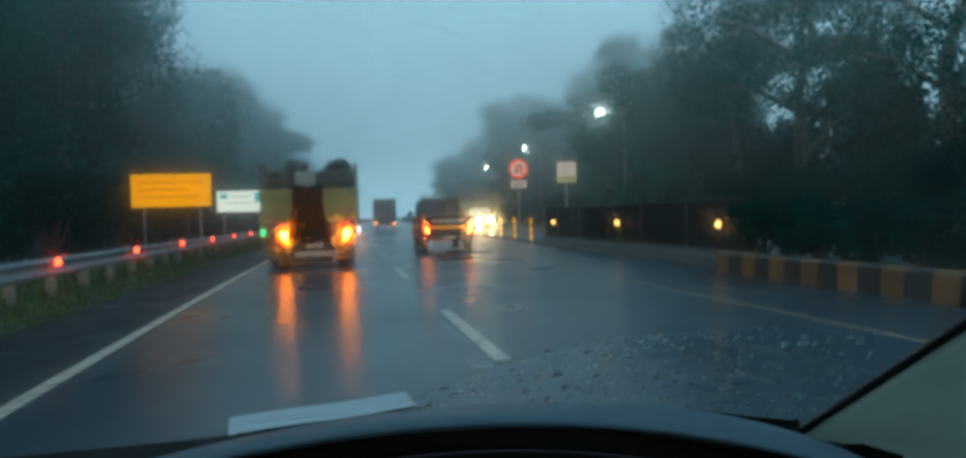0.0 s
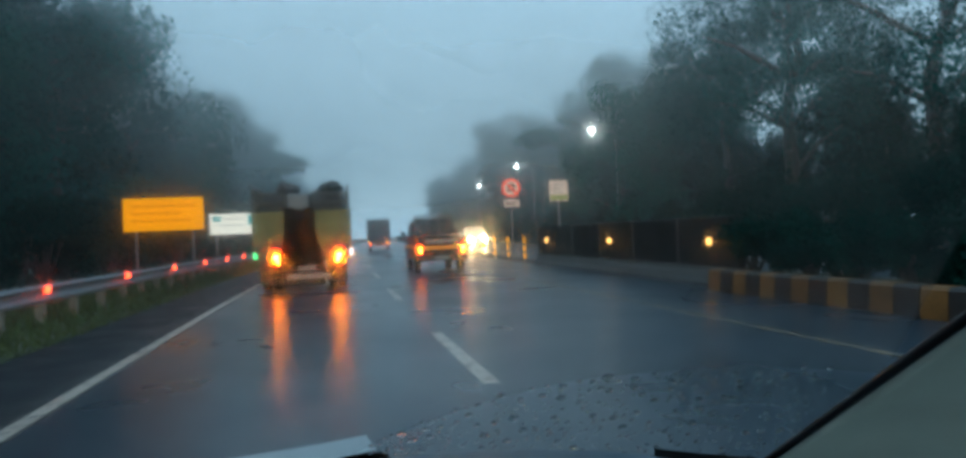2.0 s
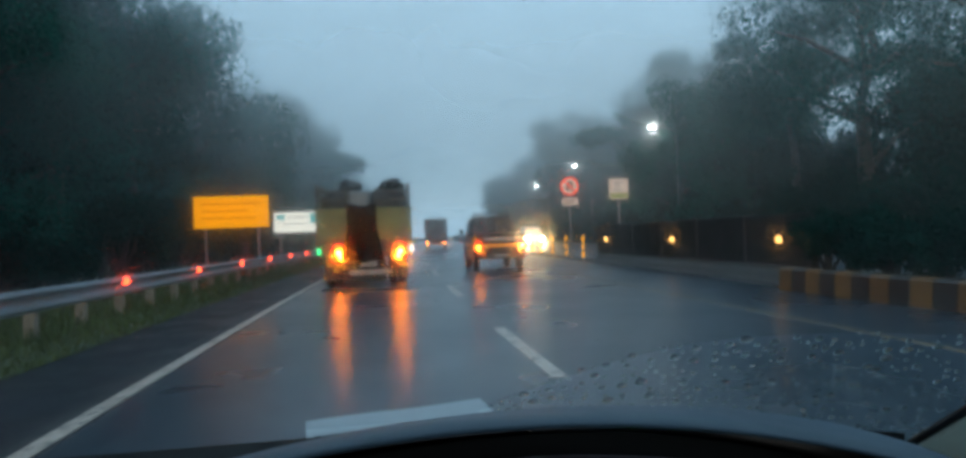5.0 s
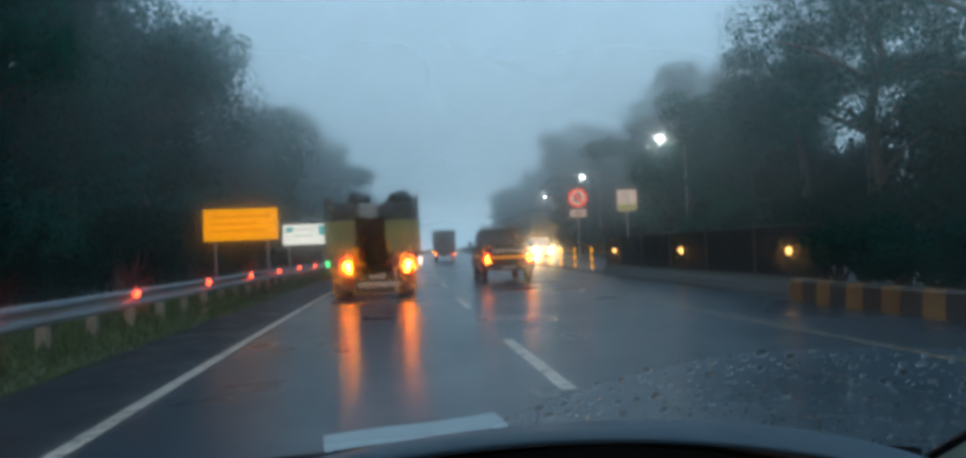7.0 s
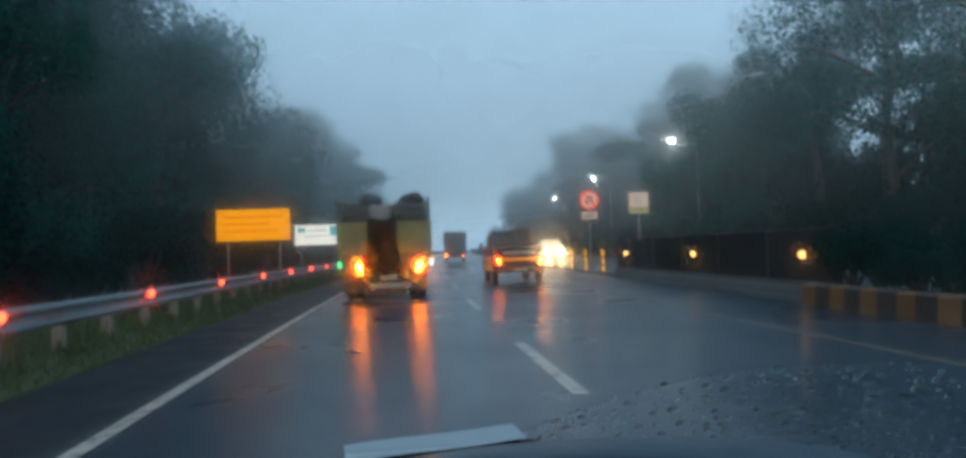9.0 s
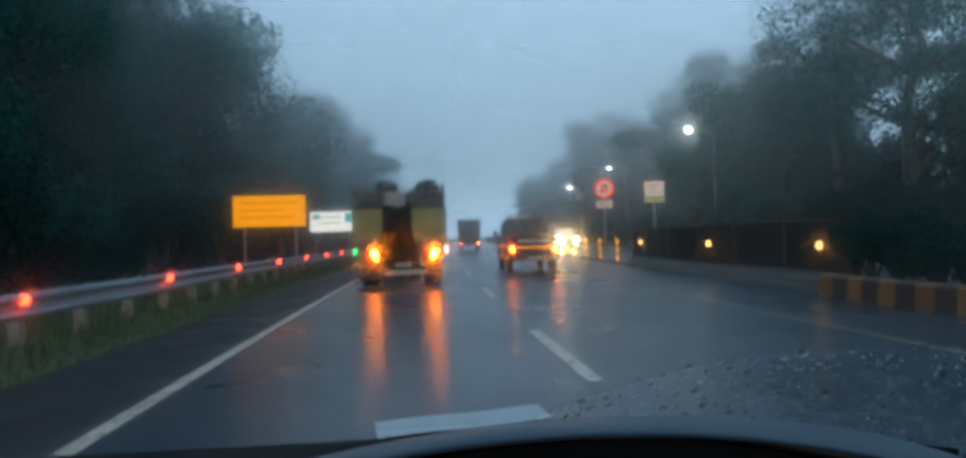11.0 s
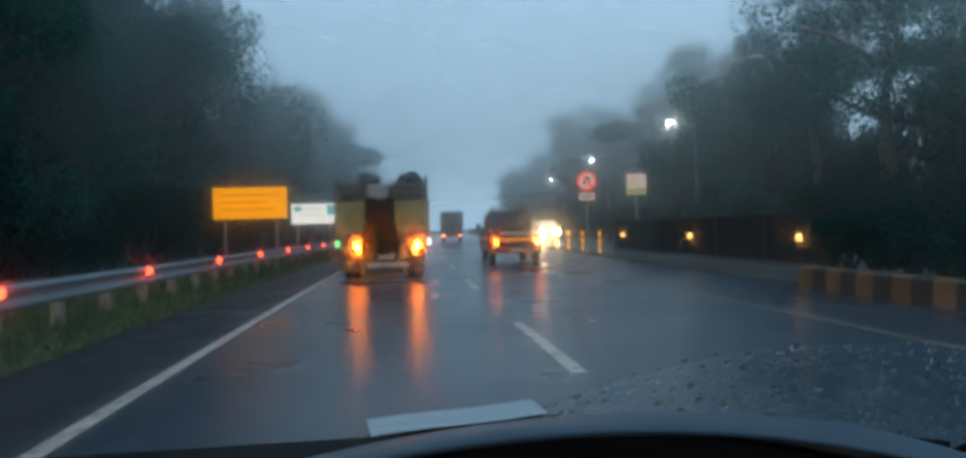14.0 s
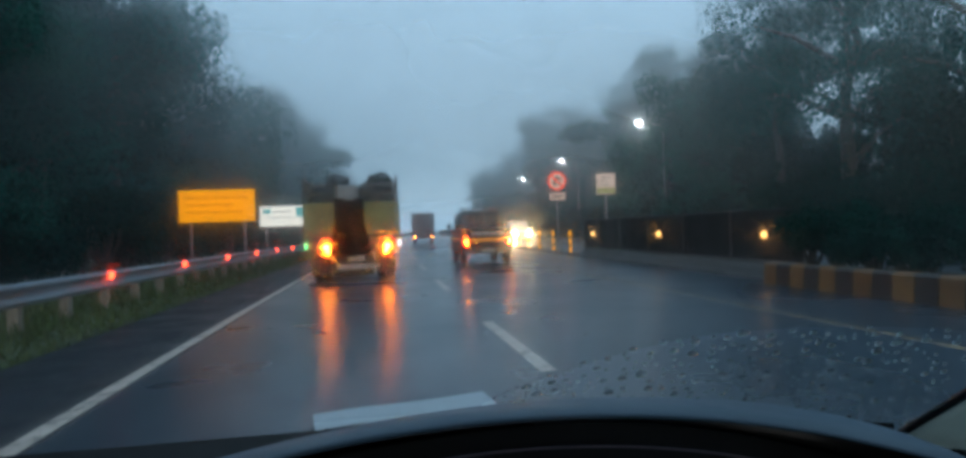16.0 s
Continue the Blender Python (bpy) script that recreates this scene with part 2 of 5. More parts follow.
M = dict(
    screen=wet_glass(),
    asphalt=wet_asphalt(),
    shoulder=mat("rough_shoulder_asphalt", (0.015, 0.021, 0.027), 0.6, var=0.3, scale=1.5, fine=60, bump=0.35, spec=0.12),
    patch=mat("fresh_asphalt_patch", (0.022, 0.025, 0.03), 0.3, var=0.2, scale=2, fine=50),
    line_white=worn_paint("worn_white_road_paint", (0.5, 0.43, 0.37), 0.43, 0.07),
    line_yellow=worn_paint("worn_yellow_road_paint", (0.26, 0.19, 0.1), 0.52, 0.09),
    earth=mat("damp_verge_soil", (0.035, 0.045, 0.022), 0.85, var=0.45, scale=0.5, fine=9, bump=0.5),
    turf=mat("short_verge_turf", (0.034, 0.05, 0.016), 0.85, var=0.45, scale=0.5, fine=9, bump=0.5),
    grass=mat("verge_grass", (0.046, 0.068, 0.016), 0.7, var=0.3, scale=0.6, fine=5, per=0.45),
    leaf=mat("broadleaf_foliage", (0.006, 0.082, 0.07), 0.75, spec=0.06, var=0.35, scale=0.22, fine=1.2, per=0.07),
    leaf_b=mat("dark_foliage", (0.004, 0.062, 0.056), 0.75, spec=0.06, var=0.35, scale=0.22, fine=1.2, per=0.07),
    # shade below the trees is put into this darker leaf colour
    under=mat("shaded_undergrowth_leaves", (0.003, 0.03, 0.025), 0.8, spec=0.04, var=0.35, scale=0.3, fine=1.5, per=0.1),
    leaf_c=mat("olive_foliage", (0.009, 0.088, 0.064), 0.75, spec=0.06, var=0.35, scale=0.22, fine=1.2, per=0.07),
    bark=mat("wet_bark", (0.036, 0.034, 0.031), 0.75, var=0.4, scale=2, fine=18, bump=0.6),
    zinc=mat("galvanised_steel", (0.2, 0.235, 0.26), 0.5, metal=0.5, var=0.25, scale=2.5, fine=30, bump=0.05),
    post=mat("weathered_post", (0.22, 0.185, 0.15), 0.7, var=0.35, scale=5, fine=40, bump=0.2),
    # reflectors have no lamp: emission imitates the headlight they return
    red_refl_glow=mat("red_reflector", (0.5, 0.02, 0.01), 0.2, var=0.1, glow=(1.0, 0.06, 0.018), power=9),
    amber_refl_glow=mat("amber_reflector", (0.6, 0.35, 0.08), 0.2, var=0.1, glow=(1.0, 0.5, 0.14), power=3.5),
    concrete=mat("stained_concrete", (0.05, 0.053, 0.053), 0.7, var=0.4, scale=1.2, fine=20, bump=0.3),
    panel=mat("dark_barrier_panel", (0.013, 0.015, 0.016), 0.7, var=0.35, scale=0.9, fine=14, bump=0.25, spec=0.2),
    kerb_y=mat("kerb_yellow_paint", (0.15, 0.073, 0.018), 0.55, var=0.4, scale=3, fine=25, bump=0.2),
    kerb_k=mat("kerb_black_paint", (0.016, 0.016, 0.016), 0.5, var=0.4, scale=3, fine=25, bump=0.2),
    # signs are unlit: their emission stands in for headlight thrown back by the sheeting
    sign_y=mat("orange_retroreflective_glow_sheet", (0.7, 0.25, 0.002), 0.6, var=0.08, scale=2, spec=0.05, glow=(1.0, 0.36, 0.0), power=0.75),
    sign_w=mat("white_retroreflective_glow_sheet", (0.8, 0.8, 0.76), 0.45, var=0.06, scale=2, glow=(1.0, 0.95, 0.82), power=0.7),
    sign_p=mat("pale_sign_glow_sheet", (0.6, 0.5, 0.42), 0.5, var=0.1, scale=3, glow=(1.0, 0.58, 0.4), power=0.24),
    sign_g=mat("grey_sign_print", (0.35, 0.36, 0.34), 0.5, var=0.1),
    sign_l=mat("olive_sign_glow_band", (0.3, 0.3, 0.1), 0.5, var=0.1, scale=3, glow=(0.7, 0.7, 0.25), power=0.1),
    sign_t=mat("teal_sign_glow_print", (0.05, 0.4, 0.42), 0.45, var=0.06, scale=2, glow=(0.1, 0.75, 0.75), power=0.3),
    sign_r=mat("red_sign_glow_border", (0.6, 0.03, 0.02), 0.45, var=0.06, scale=2, glow=(1.0, 0.09, 0.03), power=0.8),
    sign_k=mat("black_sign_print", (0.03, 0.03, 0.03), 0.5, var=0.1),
    sign_o=mat("brown_sign_glow_print", (0.4, 0.12, 0.002), 0.6, var=0.1, spec=0.05, glow=(1.0, 0.3, 0.0), power=0.72),
    steel=mat("grey_pole_steel", (0.2, 0.21, 0.22), 0.45, metal=0.6, var=0.2, scale=3, bump=0.05),
    lamp=mat("white_lamp_glass", (0.9, 0.9, 0.9), 0.2, var=0.0, glow=(0.9, 0.98, 1.0), power=60),
    tr_yellow=mat("truck_olive_yellow_paint", (0.145, 0.135, 0.045), 0.5, var=0.35, scale=1.6, fine=14, bump=0.06, spec=0.4),
    tr_dark=mat("truck_dark_steel", (0.03, 0.032, 0.03), 0.5, var=0.4, scale=3, fine=30, bump=0.1),
    tr_rust=mat("rusty_chassis", (0.055, 0.035, 0.026), 0.7, var=0.5, scale=4, fine=30, bump=0.25),
    tarp=mat("brown_wet_tarpaulin", (0.012, 0.011, 0.011), 0.75, spec=0.15, var=0.4, scale=2.5, fine=12, bump=0.4),
    sack=mat("pale_plastic_sack", (0.15, 0.155, 0.16), 0.5, var=0.25, scale=4, fine=25, bump=0.3),
    bundle=mat("dark_bundle_cloth", (0.04, 0.045, 0.05), 0.75, var=0.4, scale=4, fine=25, bump=0.4),
    bumper=mat("pale_bumper_paint", (0.24, 0.25, 0.25), 0.5, var=0.3, scale=4, fine=30),
    rubber=mat("wet_tyre_rubber", (0.02, 0.02, 0.02), 0.55, var=0.2, scale=6, bump=0.2),
    rim=mat("dull_alloy", (0.45, 0.43, 0.4), 0.4, metal=0.6, var=0.2, scale=6),
    tail=mat("lit_tail_lamp", (0.6, 0.03, 0.01), 0.2, var=0.0, glow=(1.0, 0.03, 0.003), power=3.2),
    brake=mat("lit_orange_bulb", (0.9, 0.4, 0.1), 0.2, var=0.0, glow=(1.0, 0.24, 0.014), power=95),
    green=mat("green_marker_lens", (0.05, 0.6, 0.2), 0.2, var=0.0, glow=(0.05, 1.0, 0.3), power=1.6),
    clear_l=mat("clear_marker_lens", (0.8, 0.85, 0.9), 0.2, var=0.0, glow=(0.75, 0.95, 1.0), power=1.2),
    head=mat("lit_headlamp", (0.9, 0.85, 0.7), 0.1, var=0.0, glow=(1.0, 0.66, 0.28), power=480),
    plate=mat("number_plate", (0.2, 0.2, 0.2), 0.4, var=0.1),
    plate_p=mat("plate_print", (0.3, 0.3, 0.29), 0.4, var=0.1),
    pk_body=mat("dark_green_car_paint", (0.010, 0.016, 0.018), 0.45, var=0.2, scale=3, spec=0.25),
    # no lamp in the stripes: a weak emission replaces returned headlight
    pk_strip=mat("orange_reflective_glow_stripe", (0.75, 0.28, 0.01), 0.35, var=0.1, glow=(1.0, 0.32, 0.0), power=0.22),
    pk_cover=mat("wet_grey_bed_cover", (0.12, 0.14, 0.16), 0.4, var=0.3, scale=2.5, fine=12, bump=0.2),
    pk_letter=mat("grey_badge_shapes", (0.35, 0.37, 0.37), 0.4, var=0.1),
    glass=mat("dark_window_glass", (0.015, 0.018, 0.02), 0.08, var=0.05),
    white_car=mat("white_car_paint", (0.6, 0.6, 0.6), 0.3, var=0.1, coat=0.5),
    grey_car=mat("dark_grey_car_paint", (0.05, 0.052, 0.056), 0.3, var=0.15, coat=0.5),
    bonnet=mat("black_car_paint", (0.005, 0.006, 0.007), 0.6, var=0.1, spec=0.05),
    box_van=mat("dark_cargo_box", (0.05, 0.055, 0.06), 0.5, var=0.25, scale=1.5),
    # unlit plastic posts; emission added so the orange looks headlight-lit
    flex=mat("orange_flexible_post_glow", (0.7, 0.25, 0.01), 0.4, var=0.1, glow=(1.0, 0.4, 0.0), power=1.1),
    flex_k=mat("dark_post_band", (0.04, 0.03, 0.03), 0.5),
    dash=mat("soft_dash_plastic", (0.062, 0.098, 0.132), 0.5, var=0.12, scale=5, fine=320, bump=0.12, spec=0.3),
    dash_k=mat("black_dash_plastic", (0.018, 0.019, 0.02), 0.6, var=0.2, scale=5, fine=320, bump=0.12, spec=0.25),
    trim=mat("pale_pillar_trim", (0.52, 0.55, 0.5), 0.8, var=0.1, scale=6, fine=260, bump=0.15, spec=0.2),
    seal=mat("black_rubber_seal", (0.012, 0.012, 0.013), 0.5, var=0.1),
    # tone of a paper mirrored in the windscreen, put into a solid colour
    paper=mat("paper_reflection_tone", (0.36, 0.4, 0.42), 0.7, var=0.08, scale=20, fine=90, bump=0.05),
    rim_line=mat("glossy_purple_grey_rim", (0.22, 0.19, 0.24), 0.25, var=0.1),
    gauge=mat("lit_gauge_print", (0.8, 0.8, 0.8), 0.4, var=0.0, glow=(1.0, 0.98, 0.95), power=0.7),
    gauge_g=mat("lit_green_indicator", (0.3, 0.8, 0.1), 0.4, var=0.0, glow=(0.55, 1.0, 0.06), power=1.3),
    mist=mist_veil(),
    # grey tint darkens the drops, in place of the dark view they refract
    water=clear("darkened_rain_water", 1.33, (0.74, 0.77, 0.79)),
    film=film_of_water(),
)


# ---- mesh helpers ----
def bend(x, y):
    """The road bends gently to the right."""
    return x + (0 if y < 0 else y * y / 1600 if y < 60 else 2.25 + 0.075 * (y - 60))


def heading(y):
    return -math.degrees(math.atan(min(y, 60) / 800)) if y > 0 else 0


def link(name, bm, material, smooth=False):
    me = bpy.data.meshes.new(name)
    bm.to_mesh(me)
    bm.free()
    me.materials.append(material)
    if smooth:
        me.shade_smooth()
    return new(name, me)


def part(name, bm, material, parent, label="", smooth=False):
    ob = link(name, bm, material, smooth)
    ob.parent = parent
    if label:
        ob["label"] = label
    return ob


def thing(name, m, label, category, group="", kind=""):
    ob = new(name)
    ob.matrix_world = m
    ob.empty_display_size = 0.2
    return tagged(ob, label, category, group, kind)


def box(x0, x1, y0, y1, z0, z1, bevel=0.0, bm=None, seg=2):
    bm = bm or bmesh.new()
    r = bmesh.ops.create_cube(bm, size=1)
    vs = r["verts"]
    for v in vs:
        v.co = Vector((x0 + (v.co.x + 0.5) * (x1 - x0), y0 + (v.co.y + 0.5) * (y1 - y0), z0 + (v.co.z + 0.5) * (z1 - z0)))
    if bevel:
        es = list({e for v in vs for e in v.link_edges})
        bmesh.ops.bevel(bm, geom=es, offset=bevel, segments=seg, affect="EDGES", profile=0.6)
    return bm


def rod(a, b, r0, r1=None, n=10, bm=None, caps=True):
    bm = bm or bmesh.new()
    a, b = Vector(a), Vector(b)
    r1 = r0 if r1 is None else r1
    q = (b - a).to_track_quat("Z", "Y").to_matrix().to_4x4()
    bmesh.ops.create_cone(bm, cap_ends=caps, segments=n, radius1=r0, radius2=r1, depth=(b - a).length, matrix=Matrix.Translation((a + b) / 2) @ q)
    return bm


def turned(profile, n=24, axis="X", bm=None, at=(0, 0, 0)):
    """A turned solid: profile of (along, radius) about the axis."""
    bm = bm or bmesh.new()
    rings = []
    for s, r in profile:
        ring = []
        for i in range(n):
            a = 2 * math.pi * i / n
            c = (s, r * math.cos(a), r * math.sin(a)) if axis == "X" else (r * math.cos(a), s, r * math.sin(a)) if axis == "Y" else (r * math.cos(a), r * math.sin(a), s)
            ring.append(bm.verts.new(Vector(c) + Vector(at)))
        rings.append(ring)
    for p, q in zip(rings, rings[1:]):
        for i in range(n):
            bm.faces.new((p[i], p[(i + 1) % n], q[(i + 1) % n], q[i]))
    bm.faces.new(rings[0][::-1])
    bm.faces.new(rings[-1])
    bmesh.ops.recalc_face_normals(bm, faces=bm.faces)
    return bm


def grid_surface(nu, nv, f, bm=None):
    bm = bm or bmesh.new()
    vs = [[bm.verts.new(f(i / (nu - 1), j / (nv - 1))) for j in range(nv)] for i in range(nu)]
    for i in range(nu - 1):
        for j in range(nv - 1):
            bm.faces.new((vs[i][j], vs[i + 1][j], vs[i + 1][j + 1], vs[i][j + 1]))
    return bm


def sweep_y(section, y0, y1, step, bm=None, closed=True):
    """A cross-section of (lateral, z) swept along the bending road."""
    bm = bm or bmesh.new()
    n = max(1, math.ceil((y1 - y0) / step))
    rings = []
    for k in range(n + 1):
        y = y0 + (y1 - y0) * k / n
        rings.append([bm.verts.new((bend(x, y), y, z)) for x, z in section])
    m = len(section)
    for p, q in zip(rings, rings[1:]):
        for i in range(m if closed else m - 1):
            j = (i + 1) % m
            bm.faces.new((p[i], q[i], q[j], p[j]))
    if closed:
        bm.faces.new(rings[0])
        bm.faces.new(rings[-1][::-1])
    bmesh.ops.recalc_face_normals(bm, faces=bm.faces)
    return bm


def lump(rx, ry, rz, seed, rough=0.18, sub=3, freq=1.6):
    """A soft, uneven bundle resting on z = 0."""
    bm = bmesh.new()
    bmesh.ops.create_icosphere(bm, subdivisions=sub, radius=1)
    for v in bm.verts:
        k = 1 + rough * noise.noise(v.co * freq + Vector((seed * 7.1, seed, 0)))
        p = v.co * k
        v.co = Vector((p.x * rx, p.y * ry, max(0, (p.z + 0.75) / 1.75) * rz * 1.0))
    return bm


# ---- ground and road ----
def strip(name, x0, x1, y0, y1, z, material, label, category, step=6, nx=1, kind="structure", thick=0.1):
    sec = [(x0, z - thick), (x1, z - thick)] + [(x1 + (x0 - x1) * i / nx, z) for i in range(nx + 1)]
    return tagged(link(name, sweep_y(sec, y0, y1, step), material), label, category, kind=kind)


tagged(link("ground", grid_surface(40, 60, lambda u, v: Vector(((u - 0.5) * 1600, -200 + v * 1900, -0.13))), M["earth"]),
       "dark damp soil under the roadside trees", "ground", kind="structure")
strip("shoulder", -3.55, -2.002, -30, 420, 0.0, M["shoulder"], "darker rough asphalt shoulder, damp and dull", "road shoulder")
strip("road", -2.0, 7.4, -30, 420, 0.0, M["asphalt"], "wet dark grey asphalt carriageway shining with rain", "road", nx=6)
strip("opposite_road", 8.5, 18.2, -30, 420, 0.0, M["asphalt"], "wet asphalt carriageway for oncoming traffic", "road", nx=4)
strip("median", 7.402, 8.498, -30, 420, 0.02, M["concrete"], "damp concrete median strip", "median")
strip("verge_left", -16, -3.552, -30, 420, 0.015, M["turf"], "grassy soil verge beside the road shoulder", "verge", nx=6)
strip("verge_right", 18.202, 46, -30, 420, 0.015, M["earth"], "dark soil verge under the trees", "verge", nx=4)
strip("edge_line", -2.165, -2.03, -10, 260, 0.006, M["line_white"], "continuous worn white edge line on wet asphalt", "road marking", thick=0.005, step=3)
strip("median_line", 5.0, 5.11, -10, 260, 0.006, M["line_yellow"], "faded yellow line along the median shoulder", "road marking", thick=0.005, step=3)
for k in range(-1, 24):
    strip("lane_dash", 1.33, 1.47, 5.4 + 7.7 * k, 8.5 + 7.7 * k, 0.006, M["line_white"], "short worn white lane dash on wet asphalt", "road marking", thick=0.005, step=2)["group"] = "lane dashes"


def repair(x0, x1, y0, y1):
    bm = bmesh.new()
    vs = []
    for i in range(28):
        a = 2 * math.pi * i / 28
        c, s = math.cos(a), math.sin(a)
        k = 1 / max(abs(c), abs(s)) ** 0.85 * (1 + 0.05 * noise.noise((c * 2, s * 2, x0)))
        y = (y0 + y1) / 2 + s * k * (y1 - y0) / 2
        vs.append(bm.verts.new((bend((x0 + x1) / 2 + c * k * (x1 - x0) / 2, y), y, 0.0035)))
    bm.faces.new(vs)
    bmesh.ops.triangulate(bm, faces=bm.faces)
    return tagged(link("asphalt_patch", bm, M["patch"]), "darker repaired patch in the wet asphalt", "road patch", kind="structure")


repair(1.5, 2.3, 14.6, 17.4)


# ---- mist: thin layers of drifting droplets across the valley of the road ----
def build_mist():
    bm = bmesh.new()
    for y in MIST:
        grid_surface(2, 2, lambda u, v: Vector((-90 + 200 * u, y, 42 * v - 0.1)), bm)
    tagged(link("mist", bm, M["mist"]), "pale grey mist hanging over the road between the trees", "mist", kind="stuff")


MIST = (20.5, 32, 48, 66, 105)
build_mist()


# ---- left guardrail ----
RAIL_X = -4.72


def build_guardrail():
    g = thing("guardrail", pose(0, 0, 0), "galvanised steel guardrail with two waves on weathered posts", "guardrail", kind="structure")
    wave = [(0.0, 0.36), (0.035, 0.385), (0.05, 0.42), (0.035, 0.455), (-0.01, 0.49), (-0.015, 0.52), (-0.01, 0.55), (0.035, 0.585), (0.05, 0.62), (0.035, 0.655), (0.0, 0.68)]
    y = -4.0
    k = 0
    while y < 200:
        y1 = y + 4.5
        sec = [(RAIL_X + a, z) for a, z in wave] + [(RAIL_X + a - 0.006, z) for a, z in reversed(wave)]
        part("rail", sweep_y(sec, y, y1 - 0.012, 1.5), M["zinc"], g)
        y, k = y1, k + 1
    data = None
    y = -3.5
    while y < 130:
        if data is None:
            p = part("post", box(-0.07, 0.07, -0.07, 0.07, -0.15, 0.6, 0.012), M["post"], g)
            data = p.data
        else:
            p = new("post", data)
            p.parent = g
        p.location = (bend(RAIL_X - 0.09, y), y, 0)
        y += 1.5 if y < 60 else 4.5
    return g


guard = build_guardrail()


def reflector(y):
    o = thing("red_reflector", pose(bend(RAIL_X + 0.06, y), y, 0.60, 0, 0, heading(y)), "small red reflector glowing on the guardrail", "reflector", "red reflectors on the guardrail")
    part("bracket", box(-0.06, 0.03, 0.0, 0.02, -0.1, 0.05, 0.004), M["zinc"], o, "bent steel bracket")
    part("lens", turned([(-0.025, 0.045), (-0.02, 0.062), (0.0, 0.068), (0.012, 0.06)], 14, "Y"), M["red_refl_glow"], o, "red lens", smooth=True)
    return o


first = reflector(8.4)
for k in range(1, 22):
    y = 8.4 + 4.5 * k
    copy_thing(first, pose(bend(RAIL_X + 0.06, y), y, 0.60, 0, 0, heading(y)))


def build_grass():
    rng = np.random.default_rng(3)
    n = 26000
    y = 2.5 + 58 * rng.random(n) ** 1.5
    x = -3.5 - 4.6 * rng.random(n) ** 1.1
    h = 0.06 + 0.16 * rng.random(n) * np.clip((-3.4 - x) / 0.8, 0.25, 1.6)
    a = rng.random(n) * math.pi * 2
    w = 0.012 + 0.016 * rng.random(n)
    lean = 0.5 * h * rng.standard_normal(n)
    bx = x + y * y / 1600
    v = np.zeros((n, 3, 3))
    v[:, 0] = np.stack([bx - w * np.cos(a), y - w * np.sin(a), np.full(n, 0.01)], 1)
    v[:, 1] = np.stack([bx + w * np.cos(a), y + w * np.sin(a), np.full(n, 0.01)], 1)
    v[:, 2] = np.stack([bx + lean * np.sin(a), y + lean * np.cos(a), h], 1)
    me = bpy.data.meshes.new("grass")
    me.from_pydata(v.reshape(-1, 3).tolist(), [], np.arange(3 * n).reshape(-1, 3).tolist())
    me.materials.append(M["grass"])
    tagged(new("grass", me), "rough green roadside grass along the guardrail", "grass", kind="stuff")


build_grass()


# ---- right: barrier, kerb island, hedge ----
def build_barrier(name, y0, y1, lights):
    b = thing(name, pose(0, 0, 0), "dark median barrier of tall panels on a stained concrete base", "barrier", kind="structure")
    base = [(7.66, 0.02), (7.74, 0.18), (7.86, 0.28), (7.88, 0.36), (8.08, 0.36), (8.1, 0.28), (8.22, 0.18), (8.3, 0.02)]
    y = y0
    while y < y1 - 0.1:
        e = min(y + 2.4, y1)
        part("base_block", sweep_y(base, y + 0.008, e - 0.008, 1.3), M["concrete"], b)
        t = 1.38 + 0.02 * noise.noise((y * 0.7, 0, 0))
        part("panel", sweep_y([(7.9, 0.362), (7.9, t), (7.92, t + 0.02), (8.04, t + 0.02), (8.06, t), (8.06, 0.362)], y + 0.02, e - 0.02, 1.3), M["panel"], b)
        part("panel_post", sweep_y([(7.885, 0.362), (7.885, t + 0.03), (8.075, t + 0.03), (8.075, 0.362)], e - 0.06, e + 0.018, 1), M["tr_dark"], b)
        y = e
    for y in lights:
        o = thing("amber_reflector", pose(bend(7.86, y), y, 0.88, 0, 0, heading(y)), "round amber reflector glowing on the barrier face", "reflector", "amber reflectors on the barrier")
        part("mount", box(-0.02, 0.06, 0.01, 0.03, -0.05, 0.05, 0.004), M["tr_dark"], o)
        part("lens", turned([(-0.03, 0.05), (-0.025, 0.075), (0.0, 0.08), (0.01, 0.07)], 14, "Y"), M["amber_refl_glow"], o, "amber lens", smooth=True)
    return b


build_barrier("median_barrier", 11.6, 25.2, (12.6, 17.9, 24.0))
build_barrier("median_barrier", 52.0, 200.0, (54, 63, 73, 83, 94, 106))


def build_kerb():
    k = thing("striped_kerb", pose(0, 0, 0), "kerb of alternating yellow and black painted concrete blocks", "kerb", kind="structure")
    y, i = 2.0, 0
    while y < 11.3:
        t = 0.4 + 0.012 * noise.noise((y * 1.7, 3, 0))
        x = 7.05 + 0.012 * noise.noise((y * 2.3, 9, 0))
        sec = [(x, 0.0), (x + 0.02, t - 0.04), (x + 0.06, t), (7.3, t), (7.32, t - 0.04), (7.34, 0.0)]
        part("kerb_block", sweep_y(sec, y + 0.006, y + 0.384, 1), M["kerb_y"] if i % 2 else M["kerb_k"], k)
        y, i = y + 0.39, i + 1
    strip("kerb_island", 7.345, 8.6, 2.0, 11.5, 0.28, M["earth"], "grassy raised median island behind the striped kerb", "median island", thick=0.27)


build_kerb()


